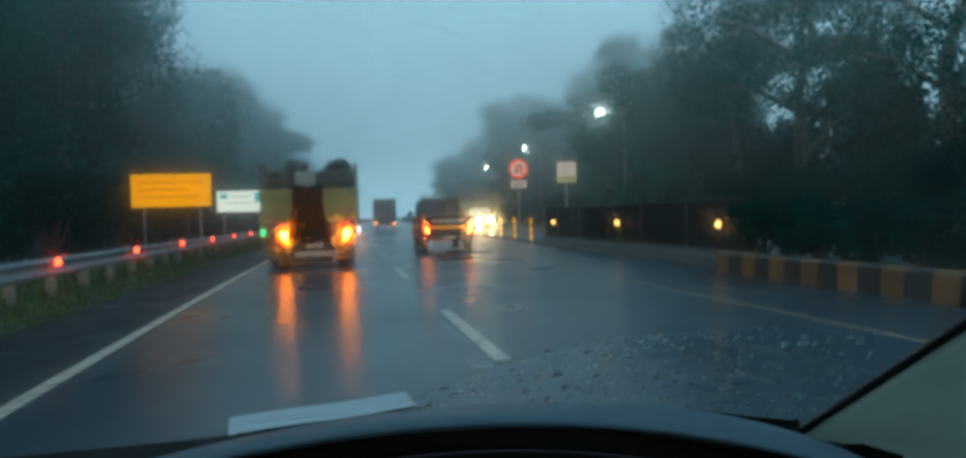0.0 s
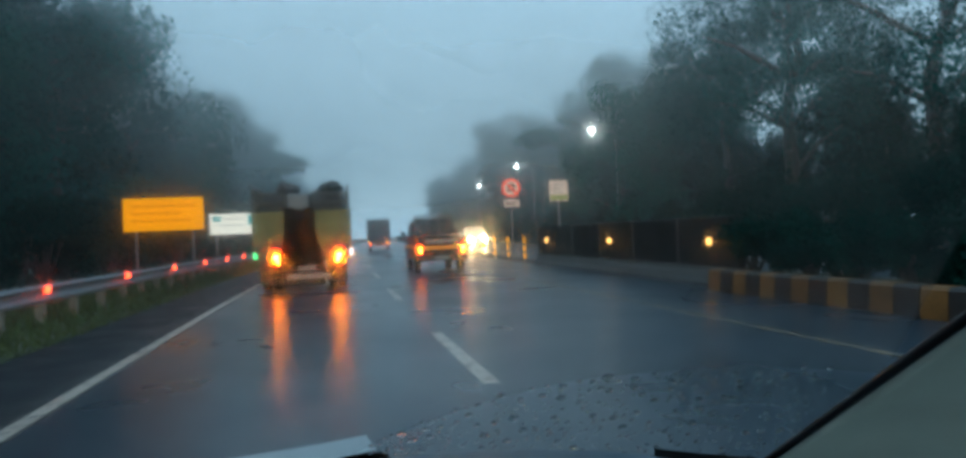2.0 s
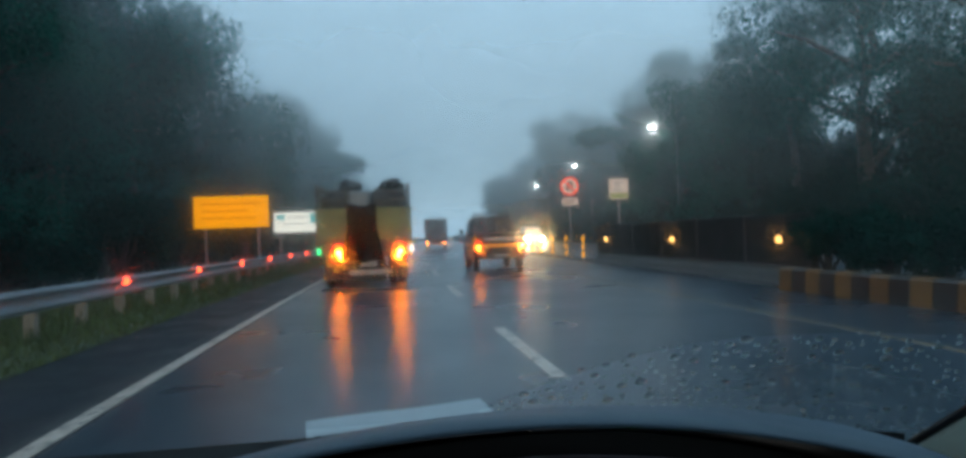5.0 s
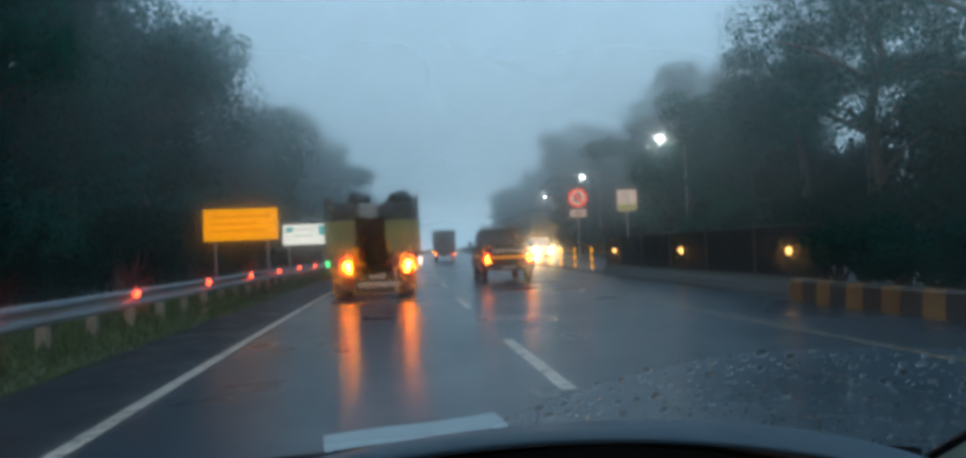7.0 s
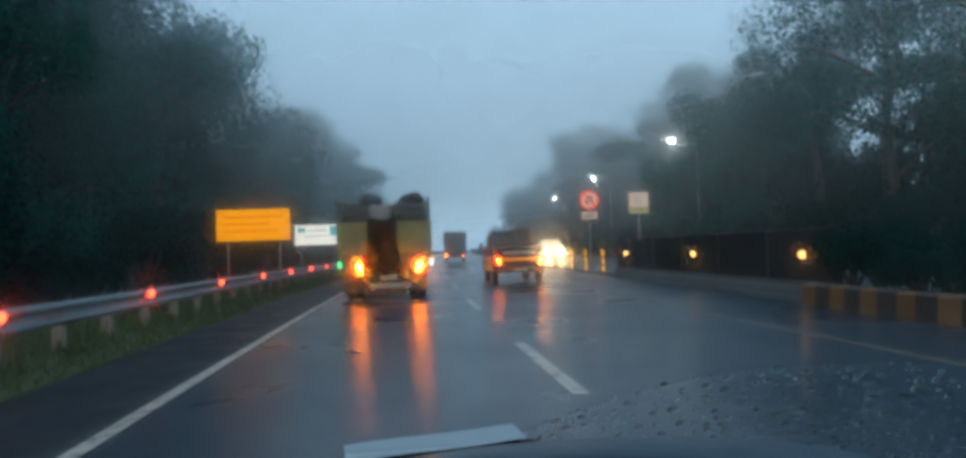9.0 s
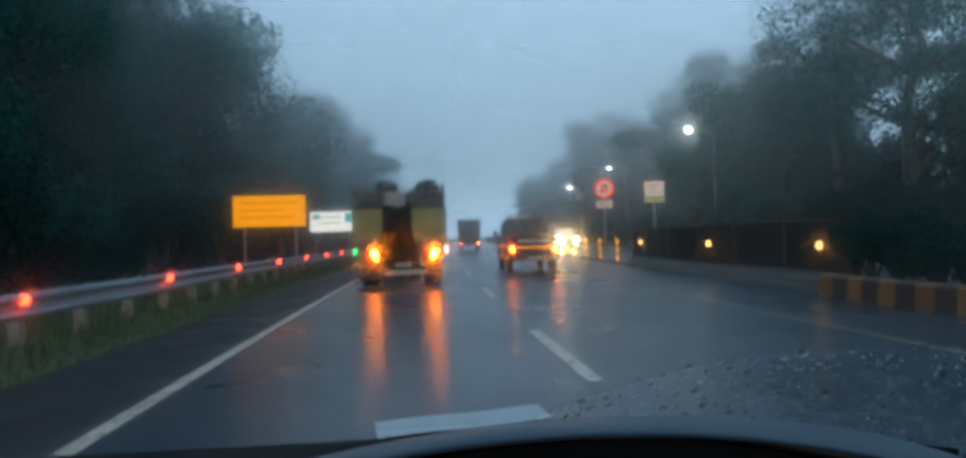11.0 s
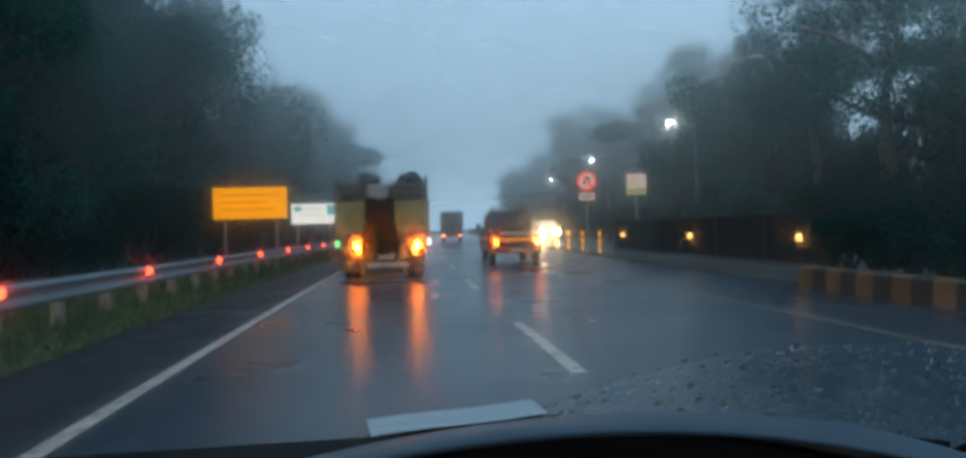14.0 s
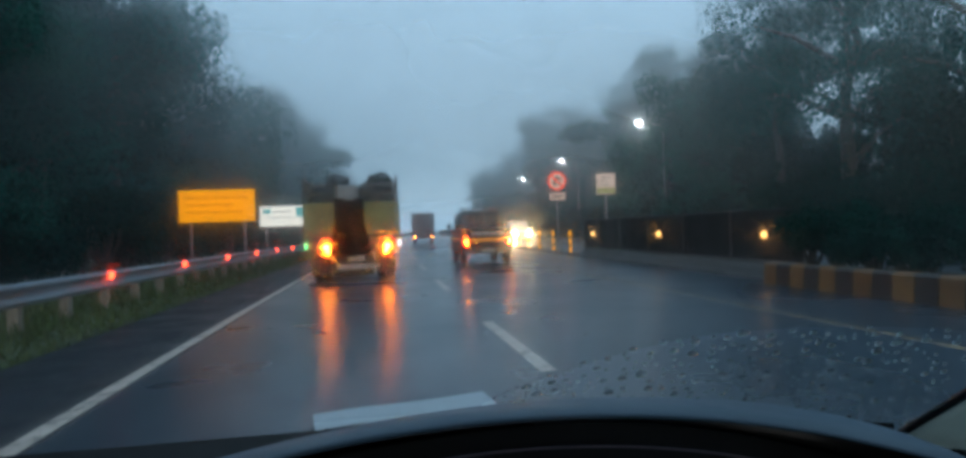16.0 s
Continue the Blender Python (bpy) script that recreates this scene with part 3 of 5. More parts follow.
# ---- foliage ----
def leaves(centres, radii, count, size, seed, flat=0.75, shell=0.45):
    """Many small folded leaf clumps in the outer shell of several uneven masses."""
    rng = np.random.default_rng(seed)
    c, r = np.array(centres, float), np.array(radii, float)
    pick = rng.choice(len(c), count, p=r ** 2 / np.sum(r ** 2))
    d = rng.standard_normal((count, 3))
    d /= np.linalg.norm(d, axis=1)[:, None]
    rad = r[pick] * (1 - shell * rng.random(count) ** 1.6) * (0.86 + 0.28 * np.sin(d[:, 0] * 5 + pick) * np.cos(d[:, 1] * 4 + 2 * pick) + 0.05 * rng.standard_normal(count))
    p = c[pick] + d * rad[:, None] * np.array([1, 1, flat])
    nrm = d + 0.75 * rng.standard_normal((count, 3))
    nrm[:, 2] += 0.35
    nrm /= np.linalg.norm(nrm, axis=1)[:, None]
    u = np.cross(nrm, rng.standard_normal((count, 3)))
    u /= np.linalg.norm(u, axis=1)[:, None]
    w = np.cross(nrm, u)
    s = size * (0.55 + 0.9 * rng.random(count))
    v = np.zeros((count, 4, 3))
    v[:, 0] = p - u * s[:, None]
    v[:, 1] = p - w * (s * 0.5)[:, None] + nrm * (s * 0.22)[:, None]
    v[:, 2] = p + u * s[:, None]
    v[:, 3] = p + w * (s * 0.5)[:, None] + nrm * (s * 0.22)[:, None]
    return v.reshape(-1, 3), np.arange(4 * count).reshape(-1, 4)


def leaf_mesh(name, v, f, material):
    me = bpy.data.meshes.new(name)
    me.from_pydata(v.tolist(), [], f.tolist())
    me.materials.append(material)
    return me


def make_tree(seed, height, spread, material, low=0.18, umbrella=False, count=9500, size=0.15):
    rng = random.Random(seed)
    t = thing("tree", pose(0, 0, 0), "tall leafy roadside tree, dark and wet in the mist", "tree", "roadside trees")
    bm = bmesh.new()
    pts = [Vector((0, 0, -0.2))]
    for i in range(1, 7):
        pts.append(Vector((rng.uniform(-0.18, 0.18) * i * 0.5, rng.uniform(-0.18, 0.18) * i * 0.5, height * 0.75 * i / 6)))
    r0 = 0.02 * height + 0.05
    for i, (a, b) in enumerate(zip(pts, pts[1:])):
        rod(a, b, r0 * (1 - i * 0.13), r0 * (1 - (i + 1) * 0.13), 9, bm)
    centres, radii = [], []
    n = 13 if not umbrella else 10
    for i in range(n):
        k = low + (0.92 - low) * (i + rng.random() * 0.6) / n if not umbrella else rng.uniform(0.68, 0.9)
        z = height * k
        a = rng.uniform(0, math.pi * 2)
        wide = spread * (0.45 + 0.75 * math.sin(math.pi * min(1, (k - low * 0.4) / 1.05)) ** 0.7) * (1.35 if umbrella else 1)
        d = wide * rng.uniform(0.35, 0.85)
        c = Vector((math.cos(a) * d, math.sin(a) * d, z))
        j = min(5, int(k / 0.75 * 6 * 0.8))
        s = pts[j].lerp(pts[j + 1], 0.5)
        m = s.lerp(c, 0.55) + Vector((0, 0, 0.3))
        rod(s, m, r0 * 0.42, r0 * 0.26, 6, bm)
        rod(m, c, r0 * 0.26, r0 * 0.08, 6, bm)
        centres.append(c)
        radii.append(spread * rng.uniform(0.42, 0.62) * (0.8 if umbrella else 1))
    centres.append(Vector((pts[-1].x, pts[-1].y, height * 0.88)))
    radii.append(spread * 0.5)
    part("trunk", bm, M["bark"], t, "wet grey-brown bark")
    v, f = leaves(centres, radii, count, size, seed, flat=0.42 if umbrella else 0.8)
    cr = new("crown", leaf_mesh("crown", v, f, material))
    cr.parent = t
    return t


def make_shrub(seed, material, r=1.5, h=2.6, count=2700, name="shrub", label="dense dark shrub under the roadside trees", flat=0.9, size=0.115):
    rng = random.Random(seed)
    t = thing(name, pose(0, 0, 0), label, "shrub", "roadside shrubs")
    bm = bmesh.new()
    c, rr = [], []
    for i in range(7):
        a = rng.uniform(0, 6.28)
        p = Vector((math.cos(a) * r * rng.uniform(0.1, 0.7), math.sin(a) * r * rng.uniform(0.1, 0.7), h * rng.uniform(0.2, 0.8)))
        rod((0, 0, -0.1), p, 0.05, 0.015, 5, bm)
        c.append(p)
        rr.append(r * rng.uniform(0.45, 0.65))
    part("stem", bm, M["bark"], t)
    v, f = leaves(c, rr, count, size, seed, flat=flat)
    v[:, 2] = np.maximum(v[:, 2], 0.02)
    cr = new("crown", leaf_mesh("foliage", v, f, material))
    cr.parent = t
    return t


def plant_all():
    rng = random.Random(11)
    kinds = [(1, 14.5, 4.4, M["leaf"], 0.18, False), (2, 16.0, 4.8, M["leaf_b"], 0.18, False), (3, 13.0, 4.2, M["leaf_c"], 0.18, False),
             (4, 17.0, 4.6, M["leaf_b"], 0.3, False), (5, 15.5, 5.2, M["leaf"], 0.3, True), (6, 11.5, 3.8, M["leaf_c"], 0.12, False)]
    grown = {}
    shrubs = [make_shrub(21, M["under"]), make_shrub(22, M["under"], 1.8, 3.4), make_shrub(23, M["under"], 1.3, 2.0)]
    spots = []
    y = 5.0
    while y < 190:
        spots.append((bend(-12.6 - 0.03 * y + rng.uniform(-0.7, 0.9), y), y, 0))
        if y < 100:
            spots.append((bend(-19 - 0.03 * y + rng.uniform(-1.5, 1.5), y + 2.5), y + 2.5, 0))
        y += rng.uniform(4.2, 5.6) if y < 90 else rng.uniform(6, 8)
    y = 22.0
    while y < 210:
        spots.append((bend(22.8 + rng.uniform(-1.6, 1.6), y), y, 1))
        if 48 < y < 100:
            spots.append((bend(28.5 + rng.uniform(-1.5, 1.5), y + 2), y + 2, 1))
        y += rng.uniform(4.6, 6.2) if y < 100 else rng.uniform(6.5, 8.5)
    for x, y, side in spots:
        i = rng.choice([0, 1, 2, 3, 4, 5, 0, 1, 2]) if side == 0 or y > 55 else rng.choice([5, 4, 3, 5, 2])
        s = rng.uniform(0.88, 1.12) * (1.0 if side == 0 else 0.98)
        m = pose(x, y, 0, rng.uniform(-2, 2), rng.uniform(-2, 2), rng.uniform(0, 360))
        # fine leaves on the near trees, coarser clumps on those deep in the mist
        fine = 0 if y < 34 else 1 if y < 75 else 2
        if (i, fine) in grown:
            o = copy_thing(grown[i, fine], m)
        else:
            o = grown[i, fine] = make_tree(*kinds[i], count=(24000, 9500, 3600)[fine], size=(0.092, 0.15, 0.26)[fine])
            o.matrix_world = m
        o.scale = (s, s, s * rng.uniform(0.94, 1.08))
    used = set()
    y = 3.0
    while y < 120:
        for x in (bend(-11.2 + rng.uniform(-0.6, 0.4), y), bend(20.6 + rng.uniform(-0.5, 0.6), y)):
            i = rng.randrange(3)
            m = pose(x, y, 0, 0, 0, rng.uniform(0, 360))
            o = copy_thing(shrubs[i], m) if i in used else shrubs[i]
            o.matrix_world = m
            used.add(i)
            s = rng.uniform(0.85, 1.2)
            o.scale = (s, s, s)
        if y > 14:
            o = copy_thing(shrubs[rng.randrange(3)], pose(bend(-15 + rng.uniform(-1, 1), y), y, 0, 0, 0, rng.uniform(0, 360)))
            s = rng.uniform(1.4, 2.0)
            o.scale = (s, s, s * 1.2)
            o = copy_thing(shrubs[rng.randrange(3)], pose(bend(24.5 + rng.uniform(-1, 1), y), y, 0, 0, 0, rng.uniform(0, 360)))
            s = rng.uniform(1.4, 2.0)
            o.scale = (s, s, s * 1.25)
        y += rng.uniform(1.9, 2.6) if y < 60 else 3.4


plant_all()


def hedge(y, x=7.95):
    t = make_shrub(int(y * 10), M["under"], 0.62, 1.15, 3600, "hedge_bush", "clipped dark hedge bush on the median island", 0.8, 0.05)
    t["group"] = "hedge bushes on the median"
    t.location = (bend(x, y), y, 0.28)


for y in (3.6, 4.6, 5.6, 6.6, 7.6, 8.6, 9.6, 10.5, 11.2):
    hedge(y)


# ---- signs ----
def sign_posts(o, xs, z, r=0.05):
    for x in xs:
        part("post", rod((x, 0.06, -0.2), (x, 0.06, z), r, n=10), M["steel"], o)


def bars(o, spans, material, y=-0.026, name="printed_bar"):
    for x0, x1, z0, z1 in spans:
        part(name, box(x0, x1, y, y + 0.006, z0, z1), material, o)


def yellow_sign():
    o = thing("work_sign", pose(bend(-6.9, 30), 30, 0, 0, 0, -3), "bright orange rectangular road sign behind the guardrail", "road sign")
    sign_posts(o, (-1.1, 1.1), 3.1, 0.05)
    part("board", box(-1.56, 1.56, -0.02, 0.02, 1.9, 3.26, 0.012), M["sign_y"], o, "orange reflective board with added glow")
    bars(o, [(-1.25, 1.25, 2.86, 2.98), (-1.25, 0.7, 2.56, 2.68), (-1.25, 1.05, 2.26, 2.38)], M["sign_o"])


def white_sign():
    o = thing("information_sign", pose(bend(-6.9, 46), 46, 0, 0, 0, -3), "white rectangular road sign with teal print", "road sign")
    sign_posts(o, (-1.1, 1.1), 3.0, 0.05)
    part("board", box(-1.5, 1.5, -0.02, 0.02, 1.85, 3.2, 0.012), M["sign_w"], o, "white reflective board with added glow")
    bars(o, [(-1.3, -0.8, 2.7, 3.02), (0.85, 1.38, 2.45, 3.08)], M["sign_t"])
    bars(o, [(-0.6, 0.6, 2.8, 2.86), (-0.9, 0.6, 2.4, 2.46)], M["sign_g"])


def no_u_turn():
    y = 30
    o = thing("no_u_turn_sign", pose(bend(8.05, y), y, 0, 0, 0, -4), "round no U-turn sign, red ring with black arrow, small plate below", "road sign")
    sign_posts(o, (0,), 3.75, 0.04)
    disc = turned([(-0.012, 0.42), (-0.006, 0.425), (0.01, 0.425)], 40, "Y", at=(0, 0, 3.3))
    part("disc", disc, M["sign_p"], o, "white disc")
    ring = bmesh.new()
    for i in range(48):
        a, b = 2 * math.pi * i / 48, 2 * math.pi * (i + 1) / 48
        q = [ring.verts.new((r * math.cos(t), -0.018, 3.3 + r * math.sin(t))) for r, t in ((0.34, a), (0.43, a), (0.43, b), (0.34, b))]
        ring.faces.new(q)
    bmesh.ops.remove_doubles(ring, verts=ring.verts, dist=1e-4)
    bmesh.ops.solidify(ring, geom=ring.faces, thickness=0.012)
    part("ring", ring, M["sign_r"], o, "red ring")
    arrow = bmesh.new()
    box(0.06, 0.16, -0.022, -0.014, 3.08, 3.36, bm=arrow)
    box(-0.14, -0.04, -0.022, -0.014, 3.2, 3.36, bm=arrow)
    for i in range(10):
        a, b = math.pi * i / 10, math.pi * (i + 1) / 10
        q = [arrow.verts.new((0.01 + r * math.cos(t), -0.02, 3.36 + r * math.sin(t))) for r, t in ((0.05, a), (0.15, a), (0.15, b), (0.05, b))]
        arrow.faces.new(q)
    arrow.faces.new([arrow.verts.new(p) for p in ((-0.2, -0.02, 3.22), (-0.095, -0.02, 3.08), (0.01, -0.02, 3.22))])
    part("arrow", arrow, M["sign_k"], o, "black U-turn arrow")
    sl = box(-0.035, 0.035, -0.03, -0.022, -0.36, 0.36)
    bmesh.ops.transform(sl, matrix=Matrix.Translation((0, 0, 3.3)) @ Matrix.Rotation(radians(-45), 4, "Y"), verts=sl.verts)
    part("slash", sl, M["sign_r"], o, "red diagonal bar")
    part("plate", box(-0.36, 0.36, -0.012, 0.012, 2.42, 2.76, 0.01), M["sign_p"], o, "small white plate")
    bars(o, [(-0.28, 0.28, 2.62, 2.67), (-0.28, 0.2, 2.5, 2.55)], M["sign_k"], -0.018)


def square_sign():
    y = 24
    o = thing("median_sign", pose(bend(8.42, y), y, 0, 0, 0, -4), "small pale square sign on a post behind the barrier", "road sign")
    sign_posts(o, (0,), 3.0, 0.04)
    part("board", box(-0.36, 0.36, -0.012, 0.012, 2.35, 3.12, 0.02), M["sign_p"], o, "pale reflective board with added glow")
    part("lower_band", box(-0.34, 0.34, -0.02, -0.0125, 2.38, 2.58, 0.002), M["sign_l"], o, "olive lower band")
    bars(o, [(-0.2, 0.2, 2.94, 2.99), (-0.2, 0.1, 2.8, 2.85), (-0.2, 0.16, 2.67, 2.71)], M["sign_g"], -0.018)


yellow_sign()
white_sign()
no_u_turn()
square_sign()


def flexible_post(x, y):
    o = thing("flexible_post", pose(bend(x, y), y, 0), "orange flexible lane post with dark bands", "traffic post", "flexible posts in the median opening")
    part("foot", turned([(0, 0.13), (0.03, 0.12), (0.05, 0.06)], 14, "Z"), M["flex_k"], o, "black rubber foot")
    part("tube", turned([(0.05, 0.05), (1.0, 0.045), (1.03, 0.03)], 12, "Z"), M["flex"], o, "orange tube with added glow", smooth=True)
    for z in (0.05, 0.36, 0.68):
        part("band", turned([(z, 0.0535), (z + 0.1, 0.053)], 12, "Z"), M["flex_k"], o, "dark band")
    return o


for k in range(6):
    flexible_post(7.6, 26.3 + 2.9 * k)


def street_lamp(x, y, h=8.6):
    o = thing("street_lamp", pose(bend(x, y), y, 0), "tall steel street lamp with a white lit head", "street lamp", "street lamps along the far side")
    part("base", turned([(0, 0.16), (0.35, 0.15), (0.4, 0.1)], 12, "Z"), M["concrete"], o)
    part("pole", rod((0, 0, 0.3), (0, 0, h - 0.3), 0.075, 0.05), M["steel"], o, smooth=True)
    part("arm", rod((0, 0, h - 0.35), (-1.5, 0, h + 0.02), 0.045, 0.035), M["steel"], o, smooth=True)
    hd = part("head", box(-2.2, -1.4, -0.16, 0.16, h - 0.02, h + 0.1, 0.04), M["steel"], o, "flat lamp head")
    part("lens", box(-2.0, -1.68, -0.1, 0.1, h - 0.17, h - 0.022, 0.05, seg=3), M["lamp"], hd, "white lit lens")


for y in (46.0, 72.0, 100.0):
    street_lamp(20.0, y)


# ---- vehicles ----
def wheel(parent, x, y, r, w, name="wheel"):
    """A wheel standing on z = 0, axle along x."""
    h = part(name, turned([(x - w * 0.3, r * 0.45), (x - w * 0.2, r * 0.5), (x + w * 0.2, r * 0.5), (x + w * 0.3, r * 0.45)], 20, "X", at=(0, y, r)), M["tr_dark"], parent)
    part("tyre", turned([(x - w / 2, r * 0.62), (x - w / 2, r * 0.9), (x - w * 0.38, r), (x + w * 0.38, r), (x + w / 2, r * 0.9), (x + w / 2, r * 0.62)], 28, "X", at=(0, y, r)), M["rubber"], h, "wet black tyre")
    s = 1 if x > 0 else -1
    part("rim", turned([(x + s * w * 0.1, r * 0.6), (x + s * w * 0.46, r * 0.6), (x + s * w * 0.5, r * 0.56), (x + s * w * 0.3, r * 0.5), (x + s * w * 0.25, r * 0.2), (x + s * w * 0.42, r * 0.18), (x + s * w * 0.42, 0.01)], 20, "X", at=(0, y, r)), M["rim"], h, "dull metal rim", smooth=False)
    return h


def tail_lamp(o, x, y, z, w=0.2, h=0.34, bulb=0.07, side=1):
    hs = part("tail_lamp", box(x - w / 2, x + w / 2, y, y + 0.07, z - h / 2, z + h / 2, 0.015), M["tr_dark"], o, "dark lamp housing")
    # lens is oversize: its red face also stands for glare around the lamp
    lens = turned([(-0.03, 0.35), (-0.026, 0.75), (-0.014, 0.95), (-0.002, 1.0)], 24, "Y")
    for v in lens.verts:
        v.co = Vector((x + v.co.x * w * 0.52, y + v.co.y, z + v.co.z * h * 0.52))
    part("lens", lens, M["tail"], hs, "glowing red lens", smooth=True)
    part("bulb", turned([(-0.026, bulb * 0.5), (-0.022, bulb), (-0.012, bulb), (0.008, bulb * 0.9)], 16, "Y", at=(x, y - 0.02, z)), M["brake"], hs, "bright orange bulb", smooth=True)
    part("bulb", turned([(-0.026, bulb * 0.35), (-0.022, bulb * 0.7), (-0.012, bulb * 0.7), (0.008, bulb * 0.6)], 14, "Y", at=(x - side * w * 0.14, y - 0.012, z - h * 0.27)), M["brake"], hs, "smaller orange bulb", smooth=True)


def build_truck():
    o = thing("cargo_truck", pose(-0.43, 17.2, 0, 0, 0, -0.6), "old cargo truck, olive yellow tailgate, brown tarpaulin, loaded rack", "truck")
    W = 1.17
    # chassis and running gear
    ch = bmesh.new()
    for x in (-0.42, 0.42):
        box(x - 0.05, x + 0.05, 0.15, 6.6, 0.62, 0.84, 0.01, ch)
    for y in (0.2, 1.4, 2.6, 4.0, 5.4):
        box(-0.42, 0.42, y, y + 0.08, 0.66, 0.8, bm=ch)
    part("chassis", ch, M["tr_rust"], o, "rusty steel chassis")
    part("axle", rod((-0.8, 1.15, 0.42), (0.8, 1.15, 0.42), 0.07, n=12), M["tr_rust"], o)
    part("differential", lump(0.2, 0.22, 0.4, 4, 0.05), M["tr_rust"], o).location = (0, 1.15, 0.24)
    for x in (-0.94, -0.7, 0.7, 0.94):
        wheel(o, x, 1.15, 0.42, 0.21)
    for x in (-0.9, 0.9):
        wheel(o, x, 4.9, 0.42, 0.22)
    part("bed_floor", box(-W + 0.03, W - 0.03, 0.05, 4.3, 0.9, 1.02, 0.01), M["tr_dark"], o)
    # drop sides and tailgate
    for s in (-1, 1):
        side = part("drop_side", box(s * W - (0.05 if s > 0 else 0), s * W + (0.05 if s < 0 else 0), 0.02, 4.3, 0.98, 2.0, 0.012), M["tr_yellow"], o, "olive yellow side board")
        for k in range(6):
            part("rib", box(s * (W + 0.012) - 0.02, s * (W + 0.012) + 0.02, 0.15 + 0.75 * k, 0.21 + 0.75 * k, 1.0, 2.0, 0.006), M["tr_yellow"], side)
    for s in (-1, 1):
        x0, x1 = (-W + 0.055, -0.4) if s < 0 else (0.3, W - 0.055)
        gate = part("tailgate", box(x0, x1, -0.02, 0.04, 1.17, 1.98, 0.015), M["tr_yellow"], o, "olive yellow tailgate panel")
        for z in (1.2, 1.56, 1.9):
            part("rib", box(x0 + 0.02, x1 - 0.02, -0.045, -0.021, z, z + 0.045, 0.006), M["tr_yellow"], gate)
        part("hinge", box((x0 + x1) / 2 - 0.04, (x0 + x1) / 2 + 0.04, -0.05, -0.02, 1.06, 1.17, 0.006), M["tr_dark"], gate)

    def drape(u, v):
        x = -0.42 + 0.74 * u
        wide = 1 + 0.75 * max(0, v - 0.4)
        z = 2.06 - 1.42 * v
        return Vector(((x + 0.05) * wide - 0.05, -0.06 - 0.022 * math.sin(u * 11 + v * 3 + 1.5 * math.sin(v * 5)) * (0.4 + v) - 0.08 * math.sin(v * 3), z + 0.03 * math.sin(u * 9)))
    tp = grid_surface(26, 24, drape)
    bmesh.ops.solidify(tp, geom=tp.faces, thickness=0.012)
    part("tarpaulin", tp, M["tarp"], o, "brown wet tarpaulin hanging over the tailgate", smooth=True)
    # stake rack
    for x in (-W + 0.03, -0.42, 0.3, W - 0.03):
        part("rack_post", box(x - 0.03, x + 0.03, 0.0, 0.06, 1.98, 2.62 if abs(x) > 0.8 else 2.45, 0.006), M["tr_dark"], o)
    for s in (-1, 1):
        for k in range(1, 6):
            x = s * (W - 0.03)
            part("rack_post", box(x - 0.03, x + 0.03, 0.84 * k, 0.84 * k + 0.06, 2.0, 2.6, 0.006), M["tr_dark"], o)
        for z in (2.2, 2.4, 2.56):
            part("rack_rail", box(s * (W - 0.03) - 0.018, s * (W - 0.03) + 0.018, 0.0, 4.3, z, z + 0.06, 0.005), M["tr_dark"], o)
    for z in (2.16, 2.38):
        for x0, x1 in ((-W + 0.05, -0.46), (0.26, W - 0.05)):
            part("rack_rail", box(x0, x1, 0.062, 0.1, z, z + 0.07, 0.006), M["tr_dark"], o)
    # rear lamps, bumper, plate
    for s in (-1, 1):
        tail_lamp(o, -0.64 if s < 0 else 0.88, -0.03, 0.86, 0.34, 0.44, 0.072, s)
        part("mud_flap", box(s * 0.82 - 0.26, s * 0.82 + 0.26, 0.62, 0.64, 0.16, 0.9, 0.004), M["rubber"], o)
    part("side_marker", box(-W + 0.0, -W + 0.09, -0.05, -0.01, 0.84, 1.0, 0.01), M["green"], o, "green marker lens")
    part("side_marker", box(W - 0.04, W + 0.05, -0.05, -0.01, 0.84, 1.02, 0.01), M["clear_l"], o, "clear marker lens")
    part("rear_beam", box(-W + 0.03, W - 0.03, -0.005, 0.045, 0.74, 1.165, 0.012), M["tr_dark"], o)
    bp = part("bumper", box(-0.4, 0.66, -0.03, 0.05, 0.3, 0.42, 0.02), M["bumper"], o, "pale worn bumper bar")
    for x in (-0.3, 0.5):
        part("bumper_bracket", box(x - 0.03, x + 0.03, 0.052, 0.1, 0.3, 0.7), M["tr_rust"], bp)
    pl = part("number_plate", box(-0.12, 0.3, -0.035, -0.02, 0.5, 0.64, 0.006), M["plate"], o, "dark number plate")
    for k in range(4):
        part("print", box(-0.08 + 0.09 * k, -0.02 + 0.09 * k, -0.041, -0.036, 0.54, 0.6), M["plate_p"], pl)
    # added dark sheet: imitates the shade between the wheels, hides the bright road
    part("underbody_shade_sheet", box(-0.52, 0.52, 0.5, 0.53, 0.1, 0.7, 0.006), M["rubber"], o, "black sheet standing in for the shade under the truck")
    # cab
    part("cab", box(-1.0, 1.0, 4.45, 6.1, 0.75, 2.25, 0.1, seg=3), M["tr_yellow"], o, "olive yellow cab")
    part("rear_window", box(-0.6, 0.6, 4.43, 4.448, 1.6, 2.05, 0.01), M["glass"], o)
    for s in (-1, 1):
        m = part("mirror", box(s * 1.2 - 0.09, s * 1.2 + 0.09, 5.8, 5.86, 1.5, 1.85, 0.02), M["tr_dark"], o)
